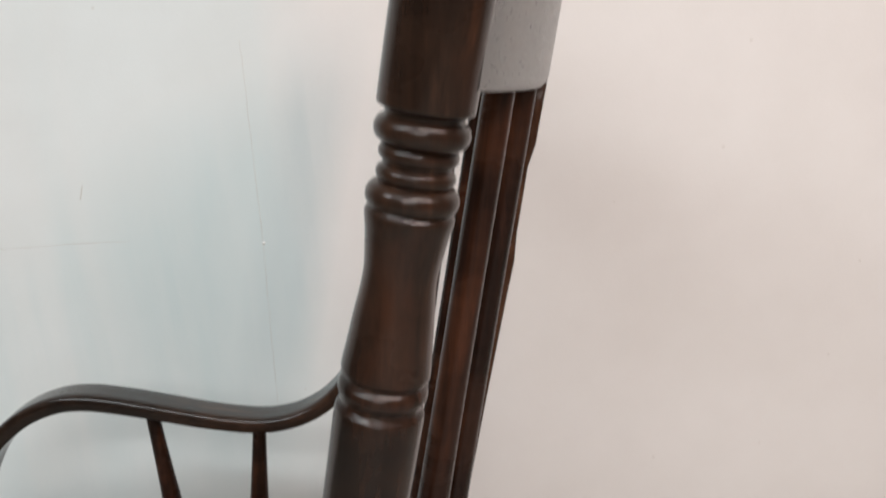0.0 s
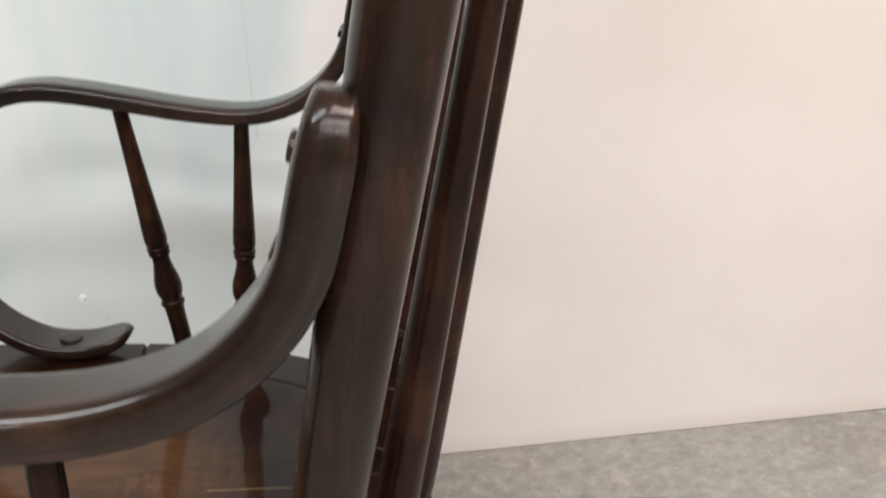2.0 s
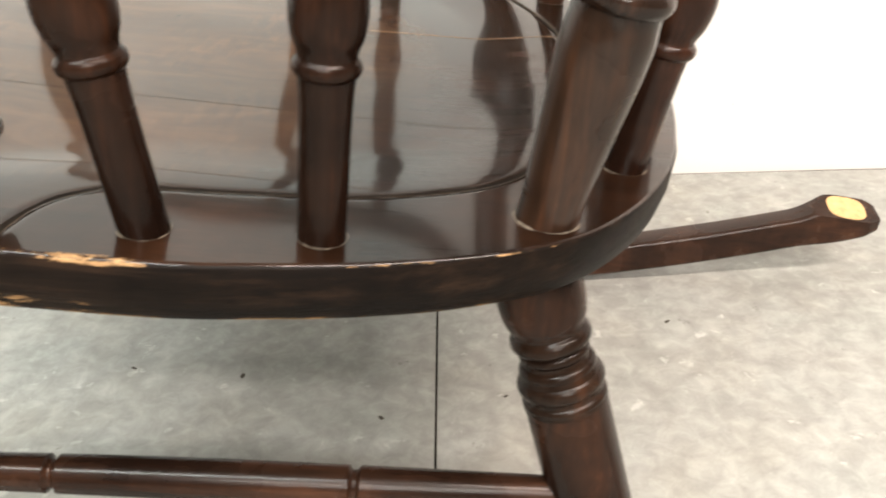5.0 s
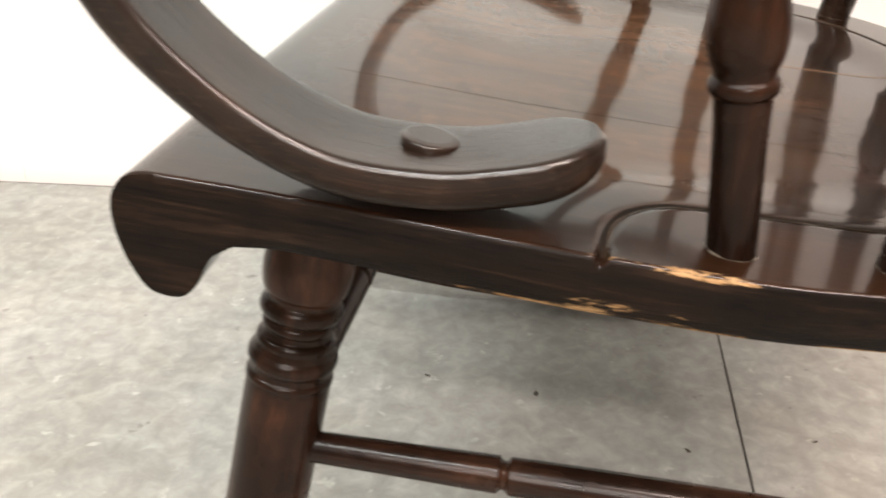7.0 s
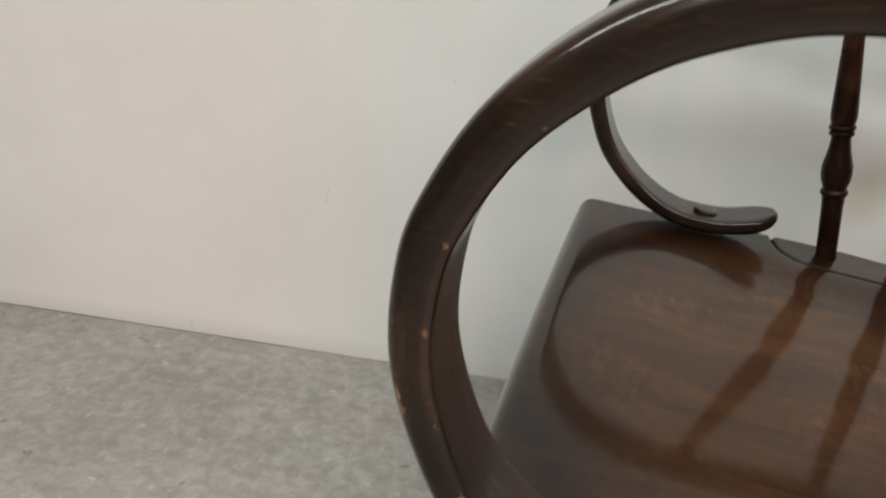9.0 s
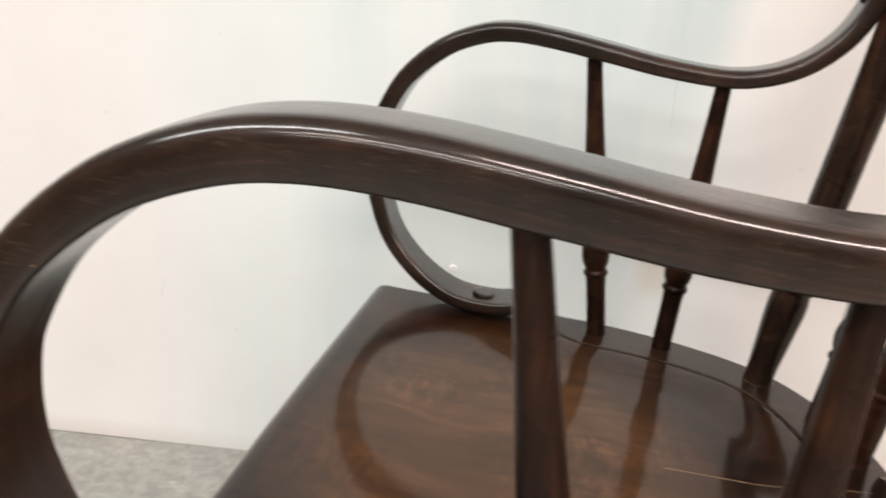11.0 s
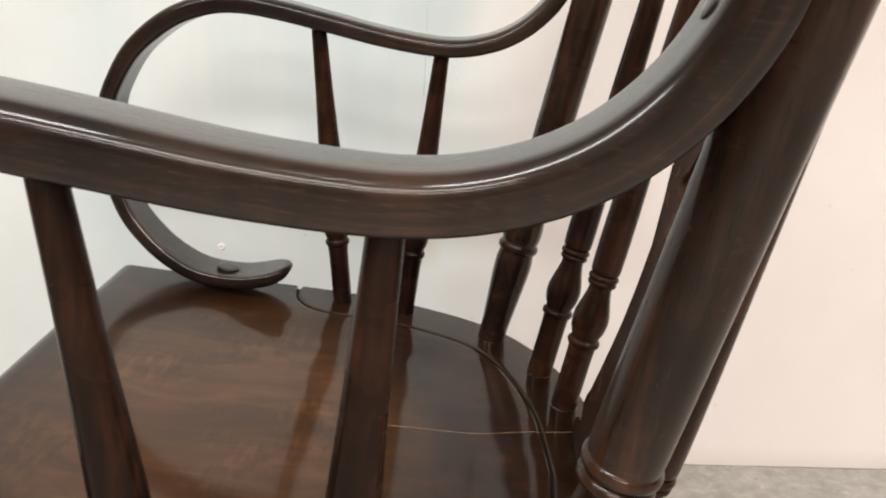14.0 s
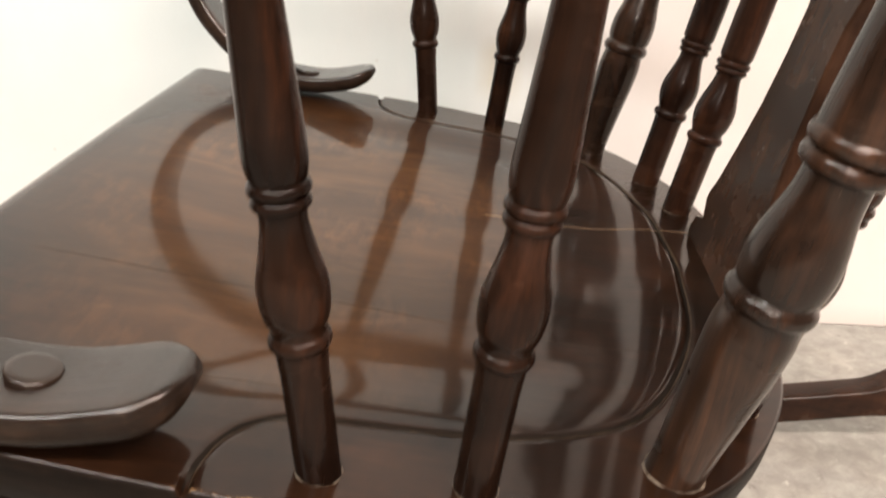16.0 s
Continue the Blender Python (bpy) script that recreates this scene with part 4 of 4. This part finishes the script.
glue_ring(0.1382, -0.2011, 0.0124, 0.0009, 5.0)
glue_ring(0.0010, -0.2351, 0.0086, 0.0005, 2.2)
glue_ring(0.0588, -0.2301, 0.0086, 0.0005, 8.4)
glue_ring(0.1382, 0.2011, 0.0124, 0.0007, 3.1)
for side in (-1, 1):
    glue_ring(0.1770, side * 0.1457, 0.0100, 0.0006, 6.3 + side)
    glue_ring(0.1920, side * 0.0952, 0.0100, 0.0006, 1.7 + side)

# back spindles
for side in (-1, 1):
    for base, top in (((0.1765, 0.1455, -0.004), (0.2400, 0.1800, 0.600)), ((0.1915, 0.0950, -0.004), (0.2555, 0.1300, 0.600))):
        a, b = Vector((base[0], side * base[1], base[2])), Vector((top[0], side * top[1], top[2]))
        b = a + (b - a) * 0.972  # ends in the lower edge of the crest rail
        length = (b - a).length
        body = [(0, 0.0098), (0.045, 0.0099), (0.054, 0.0102), (0.0605, 0.0102), (0.0640, 0.0106), (0.0690, 0.0124), (0.0760, 0.0134), (0.0830, 0.0128), (0.0930, 0.0102), (0.1005, 0.0086), (0.1045, 0.0085), (0.1120, 0.0087), (0.1145, 0.0100), (0.120, 0.0110), (0.16, 0.0110),
                (0.25, 0.0097), (0.35, 0.0081), (0.45, 0.0070), (length, 0.0066)]
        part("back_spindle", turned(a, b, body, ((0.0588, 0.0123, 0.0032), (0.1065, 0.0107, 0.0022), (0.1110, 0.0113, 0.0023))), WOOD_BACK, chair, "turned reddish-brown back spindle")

# pierced splat: half width by height
SPLAT = [(-0.006, 0.0590), (0.004, 0.0620), (0.012, 0.0590), (0.0165, 0.0460), (0.022, 0.0500), (0.027, 0.0545), (0.033, 0.0540), (0.042, 0.0490), (0.056, 0.0450), (0.080, 0.0385), (0.100, 0.0340), (0.130, 0.0310), (0.158, 0.0310), (0.183, 0.0390),
         (0.204, 0.0470), (0.2065, 0.0480), (0.235, 0.0380), (0.30, 0.0370), (0.38, 0.0410), (0.455, 0.0490), (0.478, 0.0530), (0.492, 0.0430), (0.53, 0.0390), (0.545, 0.0530), (0.584, 0.0530)]
right = [(w, z) for z, w in SPLAT]
outline = right + [(-w, z) for w, z in right[::-1]]
star = [(0.0, 0.1795), (0.0035, 0.1900), (0.0085, 0.1965), (0.0215, 0.2045), (0.0120, 0.2110), (0.0060, 0.2180), (0.0030, 0.2260), (0.0, 0.2335), (-0.0030, 0.2260), (-0.0060, 0.2180), (-0.0120, 0.2110), (-0.0215, 0.2045),
        (-0.0085, 0.1965), (-0.0035, 0.1900)]
star_upper = [(u, z + 0.185) for u, z in star]
bm = plate(outline, (star, star_upper), 0.012, 0.0015)
for v in bm.verts:
    u, z, w = v.co
    v.co = Vector((0.2000 + 0.120 * z + w, u, z))
part("splat", bm, WOOD_SPLAT, chair, "flat pierced wooden splat in the middle of the back", smooth=False)

# crest rail between the posts
bm = bmesh.new()
rings = []
for y in np.linspace(-0.250, 0.250, 61):
    q = y / 0.238
    thick = 0.018 * (1 - 0.8 * float(smoothstep(0.80, 1.0, abs(q))))
    x = 0.2770 - 0.0475 * q * q - thick / 2
    top = 0.690 + 0.020 * math.cos(q * math.pi) + 0.02 * (1 - q * q)
    low = 0.5780 + 0.006 * q * q
    sec = rounded(thick, top - low, thick * 0.33, 4)
    mid = (top + low) / 2
    rings.append([(x + u + 0.113 * (v + mid - 0.58), y, mid + v) for u, v in sec])
skin(bm, rings)
part("crest_rail", bm, WOOD_CREST, chair, "broad curved crest rail, satin dark brown")

# rockers and legs
FLOOR_A, FLOOR_B = -0.30272, 0.12607  # the floor in the chair's own frame


def rocker_low(x):
    return FLOOR_A + FLOOR_B * x + 0.30 * (x - 0.112) ** 2 + 0.0003


def cut_plane(x, across):
    return -0.1741 + 0.40 * across - 0.07 * (x - 0.4866)


def make_rocker(side):
    top = spline([(-0.245, 0.0200), (-0.238, 0.0290), (-0.20, 0.0300), (0.10, 0.0300), (0.40, 0.0300), (0.436, 0.0298), (0.448, 0.0312), (0.458, 0.0350), (0.468, 0.0390), (0.480, 0.0370), (0.500, 0.0300), (0.512, 0.0220), (0.517, 0.0120)], 160)
    rings = []
    for x, h in top:
        drop = 0.0045 * float(smoothstep(0.44, 0.49, x))
        low, h = rocker_low(x) - drop, h + drop
        k = min(1.0, 0.6 + 0.4 * min((x + 0.245) / 0.006, (0.517 - x) / 0.012))
        ring = [(x, side * 0.2180 + u, low + h / 2 + v) for u, v in rounded(0.0275 * k, h, min(0.0045, h * 0.4), 6)]
        if x > 0.452:
            ring = [(x, y, min(z, cut_plane(x, y - side * 0.2180))) for x, y, z in ring]
        rings.append(ring)
    bm = bmesh.new()
    skin(bm, rings)
    return bm


for side in (-1, 1):
    rocker = part("rocker", make_rocker(side), WOOD_ROCKER, chair, "long curved reddish-brown wooden rocker")
    bm = bmesh.new()
    ring = []
    for t in np.linspace(0, 2 * np.pi, 28, endpoint=False):
        c, s = math.cos(t), math.sin(t)
        u = 0.0182 * (abs(c) ** 0.7) * (1 if c > 0 else -1)
        v = 0.0122 * (abs(s) ** 0.7) * (1 if s > 0 else -1)
        ring.append(Vector((0.4862 + u, side * 0.2180 + v, cut_plane(0.4862 + u, v))))
    up_n = Vector((0.07, -0.37, 0.92))
    skin(bm, [[r - up_n * 0.004 for r in ring], [r + up_n * 0.0005 for r in ring]])
    part("cut_end", bm, BARE_WOOD, rocker, "bare pale wood where the end was cut", smooth=False)

LEGS = (((-0.1520, 0.1850, -0.018), (-0.1790, 0.2180, -0.290)), ((0.1350, 0.1870, -0.018), (0.2265, 0.2180, -0.262)))
for side in (-1, 1):
    for (a, b) in LEGS:
        a, b = Vector((a[0], side * a[1], a[2])), Vector((b[0], side * b[1], b[2]))
        length = (b - a).length
        front = a.x < 0
        o, c, g = (0.0635, 1.0, 1.0) if front else (0.0432, 0.84, 0.93)  # first ring below the seat, spacing of the rings, girth
        body = [(0, 0.0172 * g), (o - 0.030, 0.0192 * g), (o - 0.018, 0.0196 * g), (o - 0.010, 0.0186 * g)]
        body += [(o + c * h, r * g) for h, r in ((-0.0062, 0.0166), (0, 0.0160), (0.0045, 0.0150), (0.0080, 0.0150), (0.0125, 0.0153), (0.0165, 0.0172), (0.0200, 0.0184), (0.0250, 0.0190), (0.0310, 0.0184),
                                                 (0.0340, 0.0192), (0.0372, 0.0197), (0.0382, 0.0189), (0.0420, 0.0193))]
        body += [(o + 0.10, 0.0195 * g), (0.20, 0.0190 * g), (0.225, 0.0165 * g), (length, 0.0140)]
        rings = [(o + c * h, r * g, hh * c) for h, r, hh in ((0, 0.0185, 0.0048), (0.0078, 0.0163, 0.0031), (0.0165, 0.0178, 0.0036), (0.0248, 0.0203, 0.0056), (0.0345, 0.0198, 0.0028))] + [(0.178, 0.0204 * g, 0.0035)]
        bm = turned(a, b, body, rings, segments=44)
        for f in bm.faces:
            if o - 0.0058 < (f.calc_center_median() - a).dot((b - a).normalized()) < o + c * 0.0380:
                f.material_index = 1
        leg = part("leg", bm, WOOD_LEG, chair, "turned reddish-brown chair leg with dark beaded rings")
        leg.data.materials.append(WOOD_RING)
    fa, ra = Vector((-0.1630, side * 0.2020, -0.1527)), Vector((0.1800, side * 0.2050, -0.1330))
    length = (ra - fa).length
    bm = turned(fa, ra, [(0, 0.0074), (0.05, 0.0079), (0.102, 0.0087), (0.17, 0.0092), (0.24, 0.0087), (0.30, 0.0079), (length, 0.0074)],
                grooves=((0.1050, 0.0022, 0.0026), (0.2375, 0.0022, 0.0026)))
    part("side_stretcher", bm, WOOD_STRETCHER, chair, "turned stretcher between front and rear leg")
for x, z, half in ((-0.1600, -0.1280, 0.199), (0.1720, -0.1220, 0.202)):
    bm = turned((x, -half, z), (x, half, z), [(0, 0.0100), (0.08, 0.0112), (half, 0.0128), (2 * half - 0.08, 0.0112), (2 * half, 0.0100)], grooves=((0.11, 0.003, 0.0028), (2 * half - 0.11, 0.003, 0.0028)))
    part("cross_stretcher", bm, WOOD_LEG, chair, "turned stretcher across the chair")
